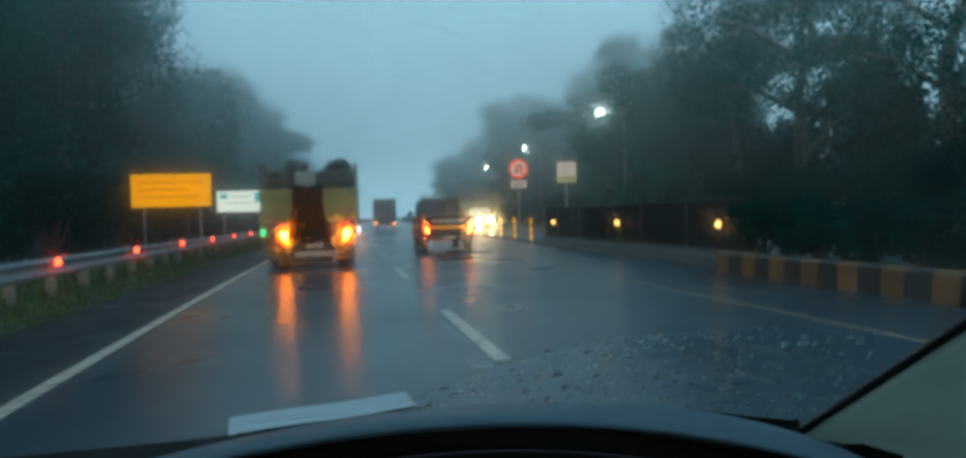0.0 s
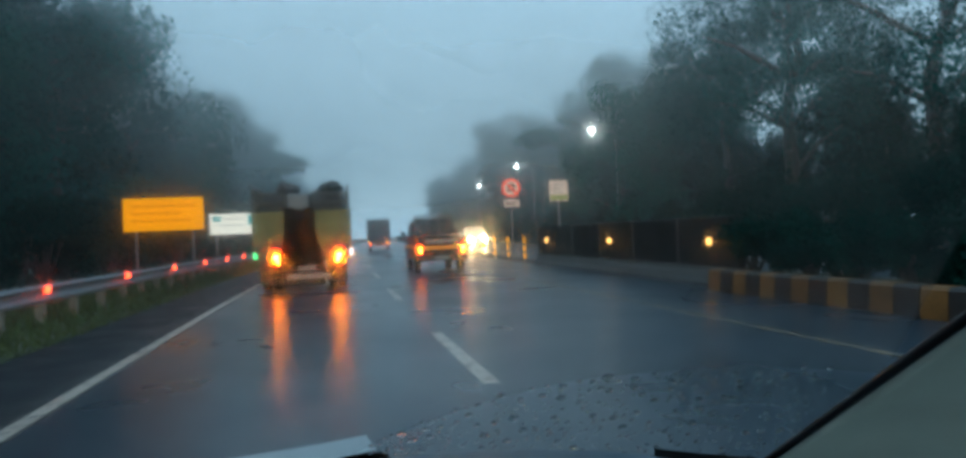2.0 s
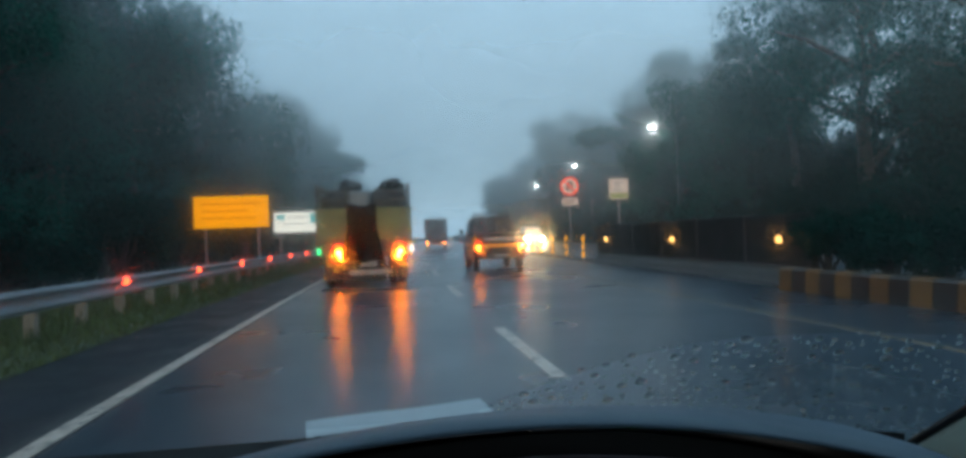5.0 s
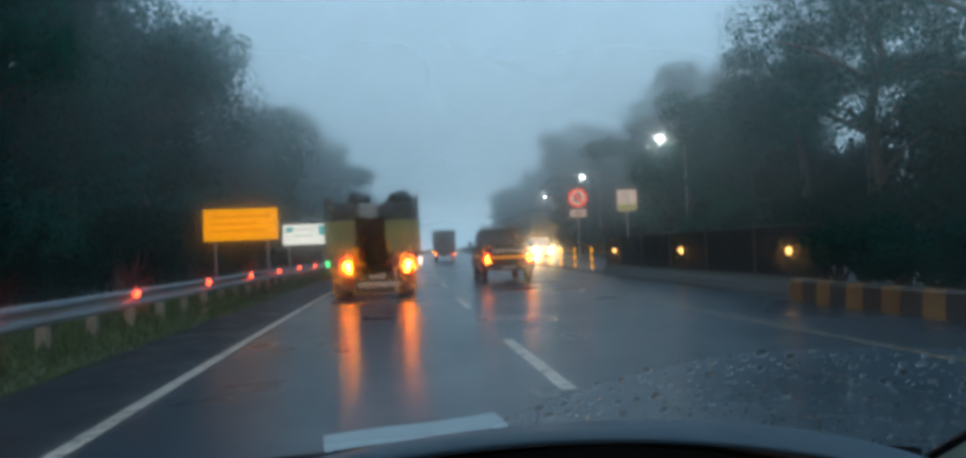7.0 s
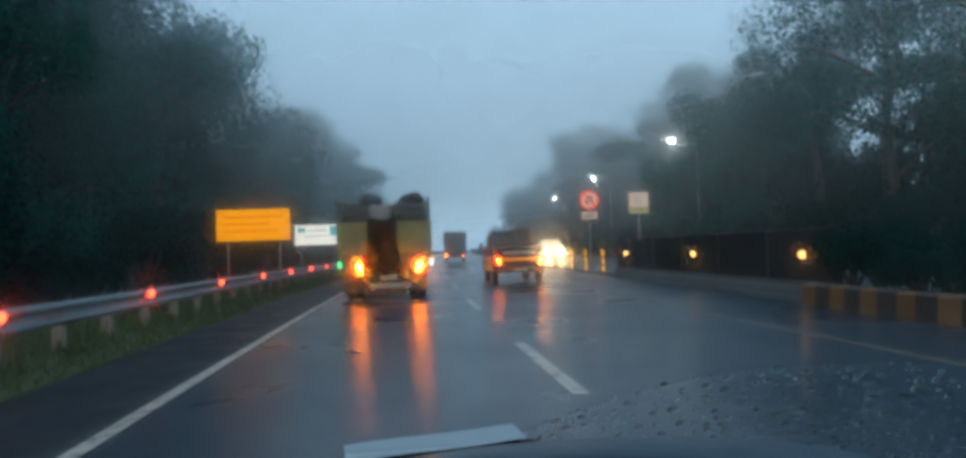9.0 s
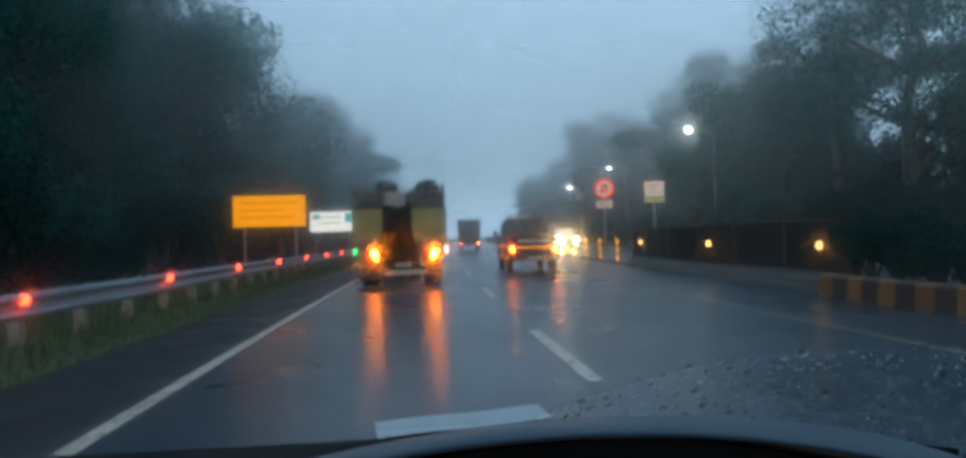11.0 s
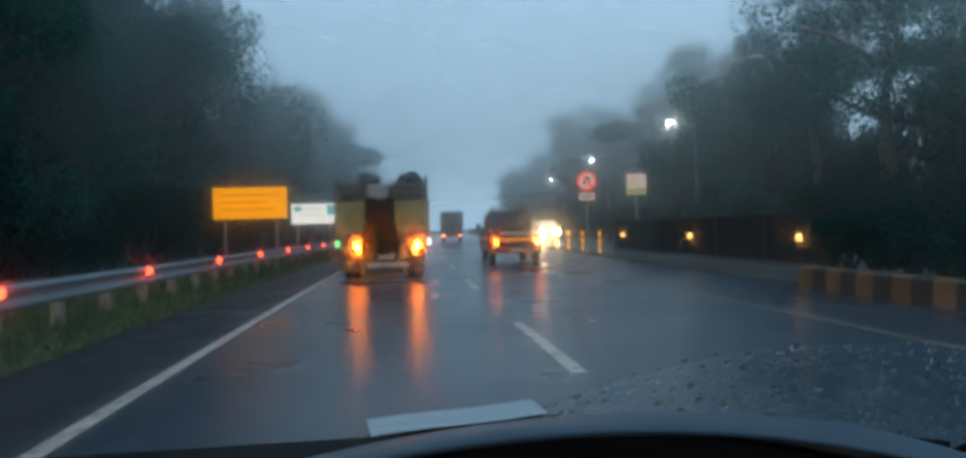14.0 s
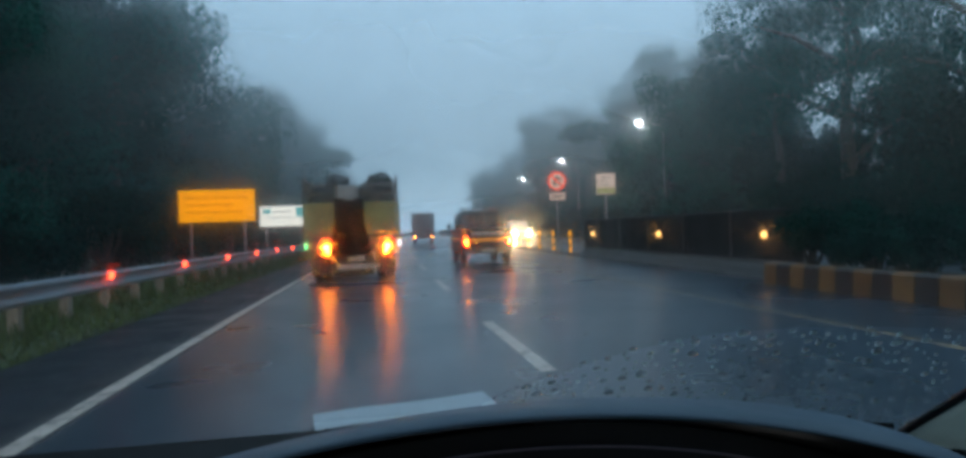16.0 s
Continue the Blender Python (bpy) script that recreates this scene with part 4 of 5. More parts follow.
        part("mirror_arm", rod((s * 1.0, 5.85, 1.7), (s * 1.16, 5.84, 1.7), 0.015), M["tr_dark"], m)


build_truck()


def on_truck(name, bm, material, x, y, z, label, category, rz=0):
    ob = link(name, bm, material, True)
    ob.matrix_world = pose(-0.43, 17.2, 0, 0, 0, -0.6) @ pose(x, y, z, 0, 0, rz)
    tagged(ob, label, category, "load on the truck")


on_truck("cargo_bundle", lump(1.02, 1.8, 1.5, 1, 0.15), M["bundle"], 0.1, 2.1, 1.02, "large dark bundle of cargo in the truck bed", "cargo")
def packed_sack():
    bm = box(-0.28, 0.28, -0.13, 0.13, 0, 1.4, 0.08, seg=3)
    bmesh.ops.subdivide_edges(bm, edges=bm.edges, cuts=2, use_grid_fill=True)
    for v in bm.verts:
        v.co += Vector((0.03, 0.03, 0.04)) * noise.noise(v.co * 4) if v.co.z > 0.1 else Vector()
    return bm


on_truck("cargo_sack", packed_sack(), M["sack"], -0.1, 0.2, 1.02, "pale plastic sack packed upright in the truck", "cargo")
on_truck("cargo_sack", lump(0.5, 0.35, 1.5, 7, 0.2), M["bundle"], -0.62, 0.55, 1.02, "dark sack packed in the truck bed", "cargo")
on_truck("cargo_sack", lump(0.3, 0.4, 1.5, 12, 0.15), M["tarp"], 0.84, 0.75, 1.02, "brown cloth sack at the side of the load", "cargo")
on_truck("cargo_sack", lump(0.3, 0.4, 1.46, 13, 0.15), M["bundle"], -0.84, 0.85, 1.02, "dark cloth sack at the side of the load", "cargo")
on_truck("cargo_bag", lump(0.28, 0.3, 0.32, 3, 0.3), M["bundle"], -0.33, 0.6, 2.42, "round dark bag on top of the load", "cargo")
on_truck("cargo_sack", lump(0.58, 0.38, 1.62, 5, 0.3), M["bundle"], 0.55, 0.6, 1.02, "crumpled dark sack leaning on the rack", "cargo")
on_truck("cargo_bag", lump(0.3, 0.25, 0.28, 9, 0.45), M["tarp"], 0.72, 0.45, 2.45, "crumpled brown cloth on the load", "cargo")


def build_pickup():
    o = thing("pickup_truck", pose(bend(3.45, 21.2), 21.2, 0, 0, 0, -2.2), "dark green pickup with orange stripes and lit tail lamps", "pickup")
    W = 0.82
    part("lower_body", box(-W, W, 0.05, 4.3, 0.42, 1.0, 0.06, seg=3), M["pk_body"], o)
    for s in (-1, 1):
        b = part("bed_side", box(s * W - (0.06 if s > 0 else 0), s * W + (0.06 if s < 0 else 0), 0.06, 2.1, 0.96, 1.2, 0.02), M["pk_body"], o)
        for k in range(5):
            part("stripe", box(s * (W + 0.004) - 0.003, s * (W + 0.004) + 0.003, 0.2 + 0.75 * k, 0.65 + 0.75 * k, 0.84, 0.92), M["pk_strip"], b, "orange reflective stripe with added glow")
    tg = part("tailgate", box(-W + 0.06, W - 0.06, 0.0, 0.06, 0.72, 1.2, 0.02), M["pk_body"], o)
    for k in range(9):
        part("badge_shape", box(-0.5 + 0.115 * k, -0.43 + 0.115 * k, -0.006, -0.001, 1.0, 1.12), M["pk_letter"], tg)
    part("stripe", box(-0.6, 0.6, -0.008, -0.001, 0.8, 0.9), M["pk_strip"], tg, "orange reflective stripe with added glow")
    cv = grid_surface(14, 14, lambda u, v: Vector((-W + 0.07 + (2 * W - 0.14) * u, 0.07 + 2.0 * v, 1.21 + 0.05 * math.sin(u * math.pi) + 0.012 * math.sin(9 * u + 7 * v))))
    bmesh.ops.solidify(cv, geom=cv.faces, thickness=0.02)
    part("bed_cover", cv, M["pk_cover"], o, "wet grey bed cover", smooth=True)
    # cab narrows to its roof
    cab = box(-W, W, 2.15, 3.7, 1.0, 1.82, 0.0)
    for v in cab.verts:
        if v.co.z > 1.5:
            v.co.x *= 0.86
            v.co.y = 2.3 if v.co.y < 3 else 3.35
    bmesh.ops.bevel(cab, geom=list(cab.edges), offset=0.07, segments=3, affect="EDGES")
    cb = part("cab", cab, M["pk_body"], o)
    rw = box(-0.58, 0.58, -0.006, 0.006, 0, 0.42, 0.004)
    bmesh.ops.transform(rw, matrix=Matrix.Translation((0, 2.185, 1.27)) @ Matrix.Rotation(radians(-10.5), 4, "X"), verts=rw.verts)
    part("rear_window", rw, M["glass"], cb, "dark rear window")
    for s in (-1, 1):
        sw = box(-0.006, 0.006, 2.45, 3.3, 0, 0.4, 0.004)
        bmesh.ops.transform(sw, matrix=Matrix.Translation((s * 0.79, 0, 1.27)) @ Matrix.Rotation(radians(-s * 8.5), 4, "Y"), verts=sw.verts)
        part("side_window", sw, M["glass"], cb)
        mr = part("mirror", box(s * 0.96 - 0.07, s * 0.96 + 0.07, 3.3, 3.38, 1.25, 1.42, 0.02), M["pk_body"], cb)
        part("mirror_arm", rod((s * 0.82, 3.34, 1.3), (s * 0.92, 3.34, 1.32), 0.015), M["tr_dark"], mr)
    # ladder rack behind the cab
    for s in (-1, 1):
        part("rack_post", rod((s * 0.72, 2.08, 1.2), (s * 0.6, 2.08, 1.95), 0.025), M["tr_dark"], o)
    for x in (-0.2, 0.2):
        part("rack_post", rod((x, 2.08, 1.2), (x, 2.08, 1.93), 0.018), M["tr_dark"], o)
    for z in (1.93, 1.84):
        part("rack_rail", rod((-0.62, 2.08, z), (0.62, 2.08, z), 0.022), M["tr_dark"], o)
    for s in (-1, 1):
        tail_lamp(o, s * 0.7, -0.01, 0.82, 0.22, 0.34, 0.036, s)
        part("fender_stripe", box(s * 0.8 - 0.015, s * 0.8 + 0.015, -0.02, 0.0, 1.0, 1.18), M["pk_strip"], o, "orange reflective stripe with added glow")
    bp = part("bumper", box(-0.74, 0.74, -0.12, -0.02, 0.46, 0.58, 0.02), M["tr_dark"], o)
    pl = part("number_plate", box(-0.22, 0.22, -0.135, -0.122, 0.47, 0.57, 0.004), M["plate"], bp)
    for k in range(4):
        part("print", box(-0.17 + 0.09 * k, -0.11 + 0.09 * k, -0.14, -0.1355, 0.49, 0.55), M["plate_p"], pl)
    part("bonnet", box(-W + 0.03, W - 0.03, 3.55, 4.3, 0.98, 1.12, 0.06, seg=3), M["pk_body"], o)
    for s in (-1, 1):
        for y in (0.8, 3.6):
            wheel(o, s * 0.72, y, 0.31, 0.19)


build_pickup()


def oncoming(name, m, body, label, w=0.85, h=1.75, nose=0.95):
    """A car seen from the front, its lamps lit; the nose points to -y."""
    o = thing(name, m, label, "car", "oncoming cars")
    part("lower_body", box(-w, w, 0, 4.2, 0.28, nose, 0.09, seg=3), body, o)
    cab = box(-w, w, 0.7, 4.0, nose - 0.04, h, 0.0)
    for v in cab.verts:
        if v.co.z > nose + 0.2:
            v.co.x *= 0.82
            v.co.y += 0.65 if v.co.y < 2 else -0.2
    bmesh.ops.bevel(cab, geom=list(cab.edges), offset=0.07, segments=3, affect="EDGES")
    cb = part("cabin", cab, body, o)
    ws = box(-w * 0.8, w * 0.8, -0.006, 0.006, 0, (h - nose) * 1.05, 0.004)
    bmesh.ops.transform(ws, matrix=Matrix.Translation((0, 0.78, nose + 0.06)) @ Matrix.Rotation(radians(-39), 4, "X"), verts=ws.verts)
    part("windscreen", ws, M["glass"], cb, "dark windscreen")
    part("grille", box(-0.4, 0.4, -0.02, 0.0, 0.55, 0.75, 0.008), M["tr_dark"], o)
    pl = part("number_plate", box(-0.2, 0.2, -0.03, -0.021, 0.4, 0.5, 0.004), M["plate"], o)
    part("bumper", box(-w + 0.03, w - 0.03, -0.05, -0.001, 0.3, 0.38, 0.02), M["tr_dark"], o)
    for s in (-1, 1):
        hl = part("headlamp", box(s * 0.62 - 0.17, s * 0.62 + 0.17, -0.03, 0.0, 0.6, 0.82, 0.02), M["rim"], o)
        part("bulb", turned([(-0.06, 0.08), (-0.055, 0.13), (-0.032, 0.13)], 16, "Y", at=(s * 0.62, 0, 0.71)), M["head"], hl, "blazing headlamp bulb", smooth=True)
        mr = part("mirror", box(s * (w + 0.12) - 0.09, s * (w + 0.12) + 0.09, 1.1, 1.2, nose + 0.05, nose + 0.2, 0.02), body, o)
        for y in (0.8, 3.3):
            wheel(o, s * (w - 0.1), y, 0.3, 0.2)
    return o


oncoming("oncoming_minivan", pose(bend(11.2, 58), 58, 0, 0, 0, heading(58)), M["white_car"], "white minivan with blazing headlamps in the oncoming lane", h=1.85)
oncoming("oncoming_car", pose(bend(13.5, 80), 80, 0, 0, 0, heading(80)), M["grey_car"], "dark car with lit headlamps in the oncoming lane", h=1.6)


def far_van():
    y = 62
    o = thing("box_van", pose(bend(2.5, y), y, 0, 0, 0, heading(y)), "dark box truck far ahead in the mist", "truck")
    part("cargo_box", box(-1.05, 1.05, 0, 4.2, 0.8, 2.9, 0.03), M["box_van"], o)
    for s in (-1, 1):
        part("rear_door", box(-1.0 if s < 0 else 0.01, -0.01 if s < 0 else 1.0, -0.03, -0.001, 0.85, 2.85, 0.01), M["box_van"], o)
    part("chassis", box(-0.45, 0.45, 0.1, 5.6, 0.5, 0.79, 0.02), M["tr_rust"], o)
    part("cab", box(-0.95, 0.95, 4.3, 5.8, 0.6, 2.1, 0.1, seg=3), M["grey_car"], o)
    for s in (-1, 1):
        tail_lamp(o, s * 0.8, -0.02, 0.68, 0.2, 0.16, 0.03)
        wheel(o, s * 0.8, 1.0, 0.4, 0.25)
        wheel(o, s * 0.8, 5.0, 0.4, 0.25)


far_van()


# ---- inside the car ----
def crest(x):
    return 0.992 - 0.30 * (x - 0.17) ** 2 - 0.25 * max(0.0, x - 0.17) ** 4


def brow(x):
    return 1.013 - 0.39 * (x - 0.12) ** 2


def build_dashboard():
    o = thing("dashboard", pose(0, 0, 0), "dark soft-plastic car dashboard with an arched instrument hood", "dashboard")
    rows = [(0.64, lambda x: brow(x) - 0.007), (0.621, lambda x: brow(x) - 0.006), (0.617, lambda x: brow(x) - 0.003), (0.621, lambda x: brow(x)),
            (0.65, lambda x: brow(x) * 0.85 + crest(x) * 0.15 + 0.003), (0.69, lambda x: brow(x) * 0.5 + crest(x) * 0.5 + 0.002), (0.75, crest),
            (0.81, lambda x: crest(x) - 0.022), (0.88, lambda x: crest(x) - 0.06), (0.93, lambda x: crest(x) - 0.11)]
    bm = bmesh.new()
    nx = 60
    vs = []
    for i in range(nx + 1):
        x = -0.46 + 1.30 * i / nx
        vs.append([bm.verts.new((x + (0.06 * (y - 0.62) if x > 0.4 else 0), y, f(x))) for y, f in rows])
    for a, b in zip(vs, vs[1:]):
        for j in range(len(rows) - 1):
            bm.faces.new((a[j], b[j], b[j + 1], a[j + 1]))
    part("instrument_hood", bm, M["dash"], o, "grey-blue soft plastic hood", smooth=True)
    # underside and the binnacle behind it
    under = grid_surface(50, 8, lambda u, v: Vector((-0.45 + 1.27 * u, 0.638 + 0.12 * v, brow(-0.45 + 1.27 * u) - 0.0075 - 0.035 * v)))
    part("hood_lining", under, M["seal"], o, "black lining")
    pan = grid_surface(30, 4, lambda u, v: (lambda x: Vector((x, 0.757, 0.72 + (min(brow(x) - 0.045, crest(x) - 0.03) - 0.72) * v)))(-0.4 + 1.2 * u))
    clus = part("instrument_panel", pan, M["seal"], o, "black instrument panel")
    rim = bmesh.new()
    for i in range(24):
        xa, xb = -0.06 + 0.026 * i, -0.06 + 0.026 * (i + 1)
        rod((xa, 0.735, 0.944 - 0.45 * (xa - 0.15) ** 2), (xb, 0.735, 0.944 - 0.45 * (xb - 0.15) ** 2), 0.0016, n=6, bm=rim)
    part("panel_rim", rim, M["rim_line"], clus, "thin glossy rim")
    # white lit band of the round dial, its edge notched by the divisions
    dial = bmesh.new()
    last = None
    for i in range(93):
        a = math.pi * (0.12 + 0.76 * i / 92)
        r1 = 0.13 if i % 2 else 0.1265
        e = [dial.verts.new((0.148 + r * math.cos(a), 0.752, 0.779 + r * math.sin(a))) for r in (0.1, r1)]
        if last:
            dial.faces.new((last[0], e[0], e[1], last[1]))
        last = e
    part("gauge_scale", dial, M["gauge"], clus, "white lit dial band")
    bar = bmesh.new()
    last = None
    for i in range(41):
        x = 0.392 + 0.0032 * i
        z = 0.8845 - 0.2 * (x - 0.392) - 0.4 * (x - 0.392) ** 2
        e = [bar.verts.new((x, 0.752, z - 0.013)), bar.verts.new((x, 0.752, z + (0.0015 if i % 2 else 0)))]
        if last:
            bar.faces.new((last[0], e[0], e[1], last[1]))
        last = e
    part("fuel_scale", bar, M["gauge"], clus, "white lit bar scale")
    part("display", box(0.318, 0.386, 0.7505, 0.7545, 0.872, 0.895, 0.001), M["glass"], clus, "dark grey display")
    for flip, x0, z0 in ((1, 0.285, 0.870), (-1, 0.035, 0.909)):
        ar = bmesh.new()
        pts = [(x0 + flip * a, 0.752, z0 + b) for a, b in ((-0.01, 0.003), (-0.01, -0.003), (0.001, -0.003), (0.001, -0.007), (0.011, 0.0), (0.001, 0.007), (0.001, 0.003))]
        ar.faces.new([ar.verts.new(p) for p in pts])
        bmesh.ops.solidify(ar, geom=ar.faces, thickness=0.002)
        part("turn_indicator", ar, M["gauge_g"], clus, "green arrow indicator")
    def far_edge(x):
        if x < -0.09:
            return 0.91
        if x < 0.17:
            return 0.91 + min(1, (x + 0.09) / 0.03) * (0.104 + 0.06 * (x + 0.08) / 0.26)
        return 1.0

    def top_at(u, v):
        x = -0.95 + 1.85 * u
        y = 0.80 + (far_edge(x) - 0.80) * v
        z = 0.928 + 0.01 * (y - 0.80) / 0.096 if y < 0.896 else 0.938 - 0.0155 * min(1, (y - 0.896) / 0.034)
        return Vector((x, y, min(z, crest(x) - 0.05 - 0.05 * v) if x > 0.2 else z))
    top = grid_surface(90, 28, top_at)
    bmesh.ops.solidify(top, geom=top.faces, thickness=0.02)
    part("dash_top", top, M["dash_k"], o, "black dash top", smooth=True)
    part("dash_front", box(-0.95, 0.78, 0.66, 1.1, 0.35, 0.72, 0.03), M["dash_k"], o)


build_dashboard()


def build_cabin():
    o = thing("unseen_car_body", pose(0, 0, 0), "unseen car shell added around the driver to block sky light", "car body", kind="structure")
    # shell stays out of view; added to keep sky light off the hood lining
    part("roof_panel", box(-1.14, 0.88, -1.92, 0.5, 1.522, 1.55, 0.012), M["grey_car"], o, "unseen dark painted roof")
    part("roof_lining", box(-1.12, 0.86, -1.9, 0.46, 1.47, 1.52, 0.02), M["trim"], o, "unseen pale roof lining")
    # hidden bonnet, added matte black so the drops refract dark tops
    bonnet = grid_surface(20, 10, lambda u, v: Vector((-1.1 + 1.95 * u, 1.05 + 0.95 * v, 0.83 - 0.3 * v - 0.03 * (2 * u - 1) ** 2 - 0.04 * v ** 4)))
    bmesh.ops.solidify(bonnet, geom=bonnet.faces, thickness=0.03)
    part("bonnet", bonnet, M["bonnet"], o, "unseen dark bonnet added for the raindrops to refract", smooth=True)
    def edge(y):
        v = (y - 1.05) / 0.95
        return 0.8 - 0.3 * v - 0.04 * v ** 4 if v > 0 else 0.8
    for x0, x1 in ((-1.16, -1.102), (0.852, 0.91)):
        fender = bmesh.new()
        side = [(0.86, 0.24), (1.16, 0.24)] + [(1.5 - 0.34 * math.cos(a), 0.3 + 0.34 * math.sin(a)) for a in (math.pi * i / 12 for i in range(13))] + [(1.9, 0.24), (2.02, 0.28)]
        side += [(2.0 - 0.95 * i / 8, edge(2.0 - 0.95 * i / 8)) for i in range(9)] + [(0.86, 0.82)]
        ends = [[fender.verts.new((x, y, z)) for y, z in side] for x in (x0, x1)]
        fender.faces.new(ends[0])
        fender.faces.new(ends[1][::-1])
        for i in range(len(side)):
            k = (i + 1) % len(side)
            fender.faces.new((ends[0][k], ends[0][i], ends[1][i], ends[1][k]))
        bmesh.ops.recalc_face_normals(fender, faces=fender.faces)
        part("fender", fender, M["bonnet"], o, "dark painted wing")
    part("front_bumper", box(-1.14, 0.89, 2.001, 2.09, 0.2, 0.47, 0.035, seg=3), M["bonnet"], o, "dark painted bumper")
    for x in (-1.02, 0.77):
        for y in (1.5, -1.25):
            wheel(o, x, y, 0.3, 0.18)
    for x0, x1 in ((-1.15, -1.1), (0.84, 0.89)):
        for y in (-0.42, -1.93):
            part("door_pillar", box(x0, x1, y, y + 0.09, 0.935, 1.5, 0.01), M["grey_car"], o)
    lp = bmesh.new()
    rod((-1.05, 1.05, 0.83), (-1.0, 0.50, 1.5), 0.04, 0.035, 10, lp)
    part("left_pillar", lp, M["trim"], o, "pale pillar trim", smooth=True)
    # hidden too: another black surface added for the drops to refract
    part("scuttle", box(-1.05, 0.86, 0.99, 1.06, 0.74, 0.80, 0.01), M["seal"], o, "unseen black scuttle panel added below the windscreen")
    part("rear_wall", box(-1.12, 0.86, -1.95, -1.901, 0.2, 1.52, 0.01), M["dash_k"], o)
    part("floor_pan", box(-1.12, 0.86, -1.9, 1.05, 0.2, 0.24), M["dash_k"], o)
    part("door_panel", box(-1.16, -1.121, -1.9, 0.85, 0.2, 0.94, 0.01), M["dash_k"], o)
    part("door_panel", box(0.861, 0.9, -1.9, 0.62, 0.2, 0.94, 0.01), M["dash_k"], o)
    part("seat_back", box(-0.26, 0.26, -0.62, -0.48, 0.45, 1.2, 0.05, seg=3), M["dash_k"], o)
    part("seat_back", box(-0.92, -0.44, -0.62, -0.48, 0.45, 1.2, 0.05, seg=3), M["dash_k"], o)


build_cabin()


def build_pillar():
    o = thing("windscreen_pillar", pose(0, 0, 0), "pale fabric-grey windscreen pillar trim with a black seal", "car pillar")
    a, b = Vector((0.775, 0.93, 0.835)), Vector((0.69, 0.10, 1.42))
    d = (b - a).normalized()
    out = Vector((0.93, 0.1, -0.30)).normalized()

    def surf(u, v):
        p = a.lerp(b, u)
        return p + out * (0.42 * v) + Vector((0, -0.02, -0.035)) * math.sin(v * math.pi) * -0.6 + Vector((0, 0, -0.05)) * v * v
    bm = grid_surface(16, 14, surf)
    bmesh.ops.solidify(bm, geom=bm.faces, thickness=-0.012)
    part("pillar_trim", bm, M["trim"], o, "pale trim", smooth=True)
    part("window_seal", rod(a + Vector((-0.005, 0.004, 0.003)), b + Vector((-0.005, 0.004, 0.003)), 0.0062, n=8), M["seal"], o, "black rubber seal", smooth=True)
    def sight(x):
        return 1.19 - (1.19 - crest(x * 0.78)) * 1.28
    low = grid_surface(20, 4, lambda u, v: Vector((0.62 + 0.17 * u, 0.96 - 0.02 * u, sight(0.62 + 0.17 * u) - 0.05 + (0.045 + 0.02 * u ** 2) * v)))
    bmesh.ops.solidify(low, geom=low.faces, thickness=0.006)
    part("frit_border", low, M["seal"], o, "black glass border")


build_pillar()


# reflection of a paper in the windscreen, modelled as a solid strip
def build_paper_reflection():
    def f(u, v):
        return Vector((-0.08 + 0.26 * u - 0.01 * v, 0.94 + 0.06 * u + 0.085 * v, 0.925 + 0.001 * math.sin(u * 7)))
    bm = grid_surface(24, 6, f)
    ext = bmesh.ops.extrude_face_region(bm, geom=list(bm.faces))["geom"]
    for e in ext:
        if isinstance(e, bmesh.types.BMVert):
            e.co.z -= 0.001
    bmesh.ops.recalc_face_normals(bm, faces=bm.faces)
    tagged(link("paper_reflection", bm, M["paper"]), "pale solid strip standing in for paper reflected in the windscreen", "paper")


build_paper_reflection()


def screen_y(z):
    return 0.965 - 0.85 * (z - 0.95)


def wiper_arc(x):
    """The upper edge of the corner that the wiper does not reach."""
    return 1.03 - (0.66 if x < 0.53 else 0.2) * (x - 0.53) ** 2


def build_windscreen():
    """The wiped glass: it ends at the wiper's arc, below which the rain stands in drops."""
    rim = [(-1.03, 0.8), (0.15, 0.8)] + [(x, wiper_arc(x)) for x in (0.15 + 0.89 * i / 40 for i in range(41))] + [(0.97, 1.3), (0.86, 1.52), (-0.98, 1.52)]
    bm = bmesh.new()
    ends = [[bm.verts.new((x, screen_y(z) + d, z)) for x, z in rim] for d in (-0.010, -0.004)]
    bm.faces.new(ends[0])
    bm.faces.new(ends[1][::-1])
    n = len(rim)
    for i in range(n):
        k = (i + 1) % n
        bm.faces.new((ends[0][k], ends[0][i], ends[1][i], ends[1][k]))
    bmesh.ops.recalc_face_normals(bm, faces=bm.faces)
    w = tagged(link("windscreen", bm, M["screen"]), "raked car windscreen, wiped but smeared with rain", "windscreen", kind="structure")
    w.visible_shadow = False


build_windscreen()


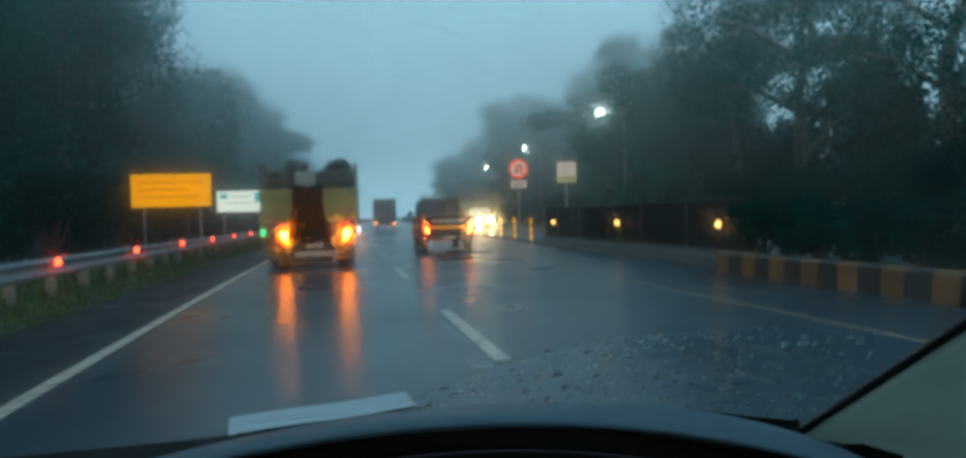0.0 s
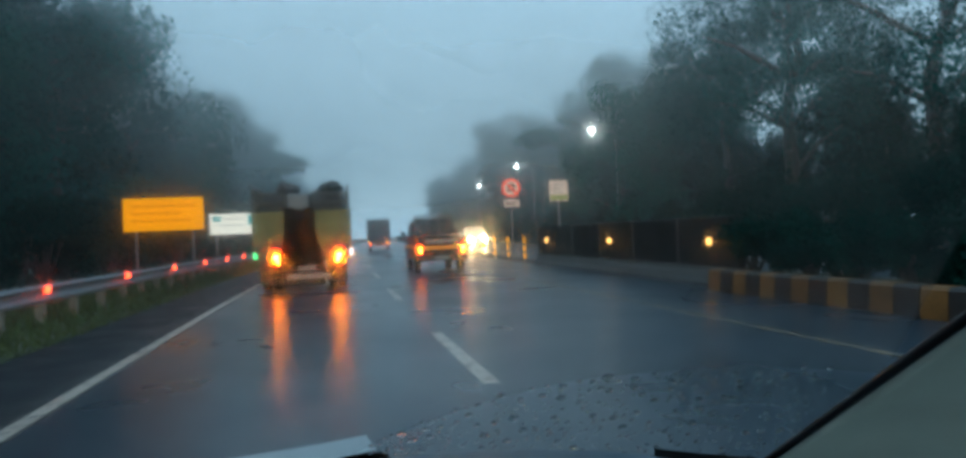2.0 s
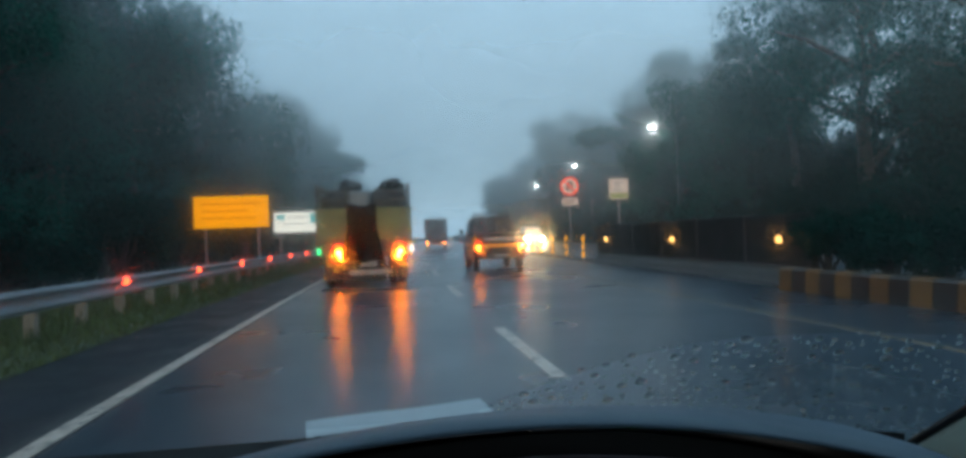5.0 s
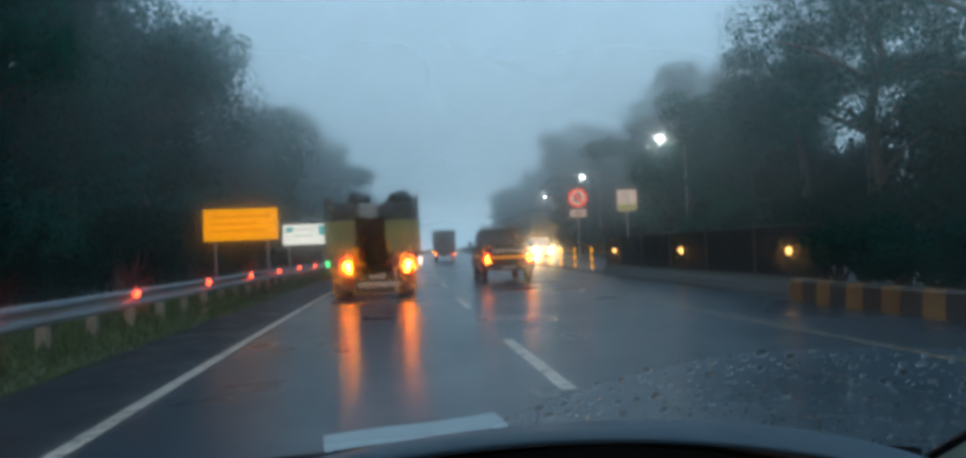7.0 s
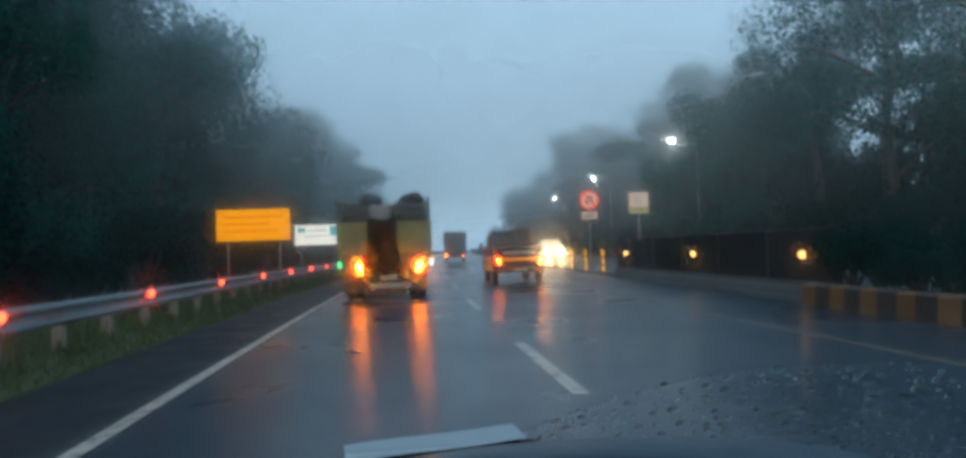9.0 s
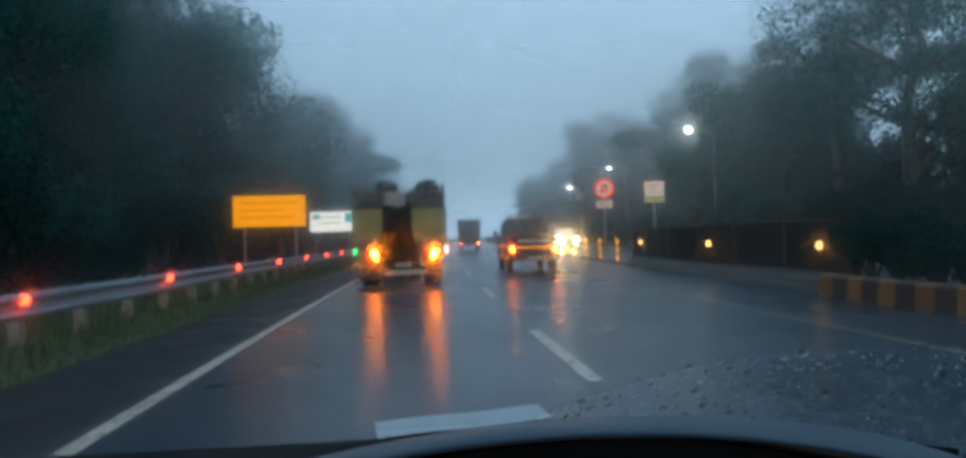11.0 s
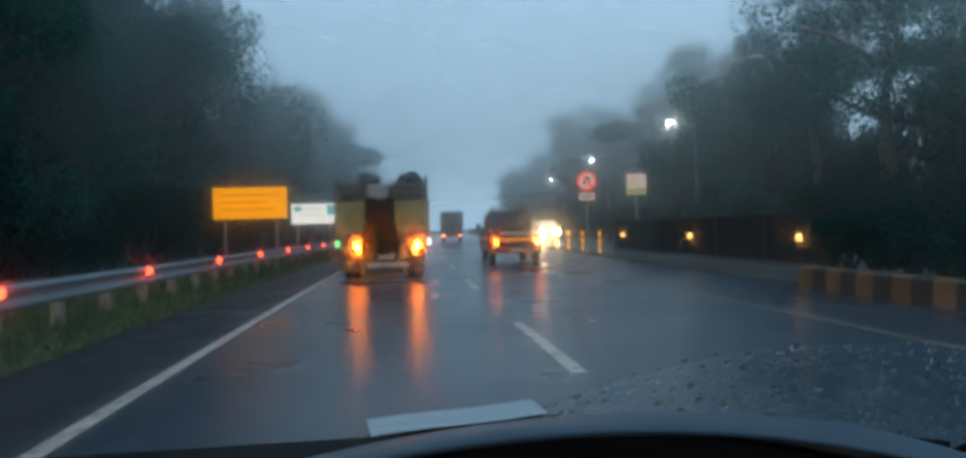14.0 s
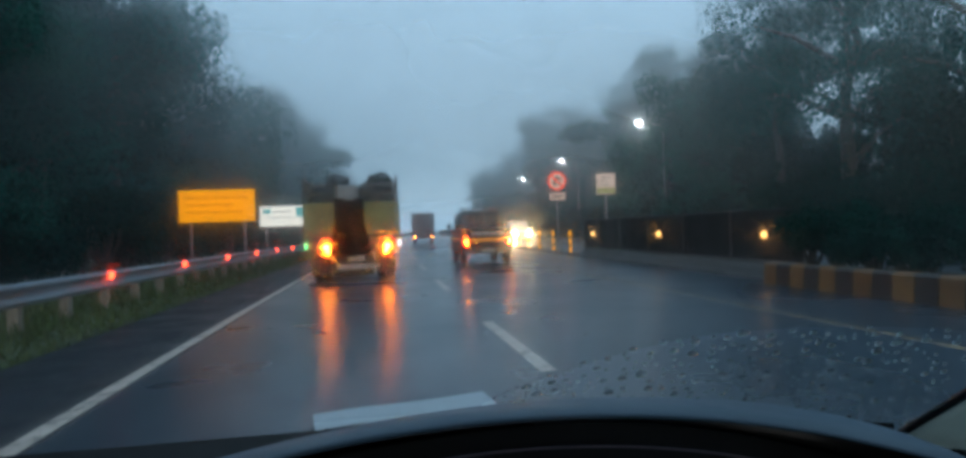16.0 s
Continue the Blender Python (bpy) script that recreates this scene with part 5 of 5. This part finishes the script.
def build_rain():
    def low(x):
        return max(0.80, min(wiper_arc(x) - 0.004, crest(x) - 0.075))
    rng = random.Random(5)
    fm = grid_surface(40, 8, lambda u, v: (lambda x: Vector((x, screen_y(low(x) + (wiper_arc(x) - low(x)) * v), low(x) + (wiper_arc(x) - low(x)) * v)))(0.165 + 0.86 * u))
    film = tagged(link("rain_film", fm, M["film"], True), "thin film of rain on the unwiped windscreen corner", "water film", kind="stuff")
    film.visible_shadow = False
    bm = bmesh.new()
    tilt = Matrix.Rotation(math.atan(0.85), 4, "X")
    n = 0
    seen, tries = [], 0
    while n < 380:
        x = 0.17 + 0.78 * rng.random() ** 1.3
        z = low(x) + (wiper_arc(x) - low(x)) * rng.random()
        r = rng.choice((0.0022, 0.0026, 0.0029, 0.0033, 0.0037, 0.0042, 0.005, 0.0058, 0.0068)) * rng.uniform(0.8, 1.2)
        if x < 0.32:
            r *= 0.72
        if any(abs(x - a) < 1.5 * (r + c) and abs(z - b) < 0.9 * (r + c) for a, b, c in seen):
            tries += 1
            if tries > 4000:
                break
            continue
        seen.append((x, z, r))
        wide, tall = rng.uniform(1.1, 1.6), rng.uniform(0.85, 1.1)
        m = Matrix.Translation((x, screen_y(z) + 0.0006, z)) @ tilt
        brim, sag = math.radians(rng.uniform(60, 74)), rng.uniform(-0.25, 0.0)
        rings = []
        for a0 in (brim * k for k in (1.0, 0.84, 0.67, 0.49, 0.3, 0.12)):
            k, h = math.sin(a0) / math.sin(brim), (math.cos(a0) - math.cos(brim)) / math.sin(brim)
            rings.append([bm.verts.new(m @ Vector((math.cos(a) * r * k * wide * (1 + 0.1 * math.sin(3 * a + n)), h * r * 1.05, math.sin(a) * r * k * tall - sag * r * h))) for a in (2 * math.pi * i / 14 for i in range(14))])
        for p, q in zip(rings, rings[1:]):
            for i in range(14):
                bm.faces.new((q[i], q[(i + 1) % 14], p[(i + 1) % 14], p[i]))
        back = [bm.verts.new(v.co) for v in rings[0]]
        bm.faces.new(back)
        bm.faces.new(rings[-1][::-1])
        n += 1
    d = tagged(link("raindrops", bm, M["water"], True), "scattered grey-tinted raindrops on the unwiped lower windscreen", "raindrops", kind="stuff")
    d.visible_shadow = False


build_rain()
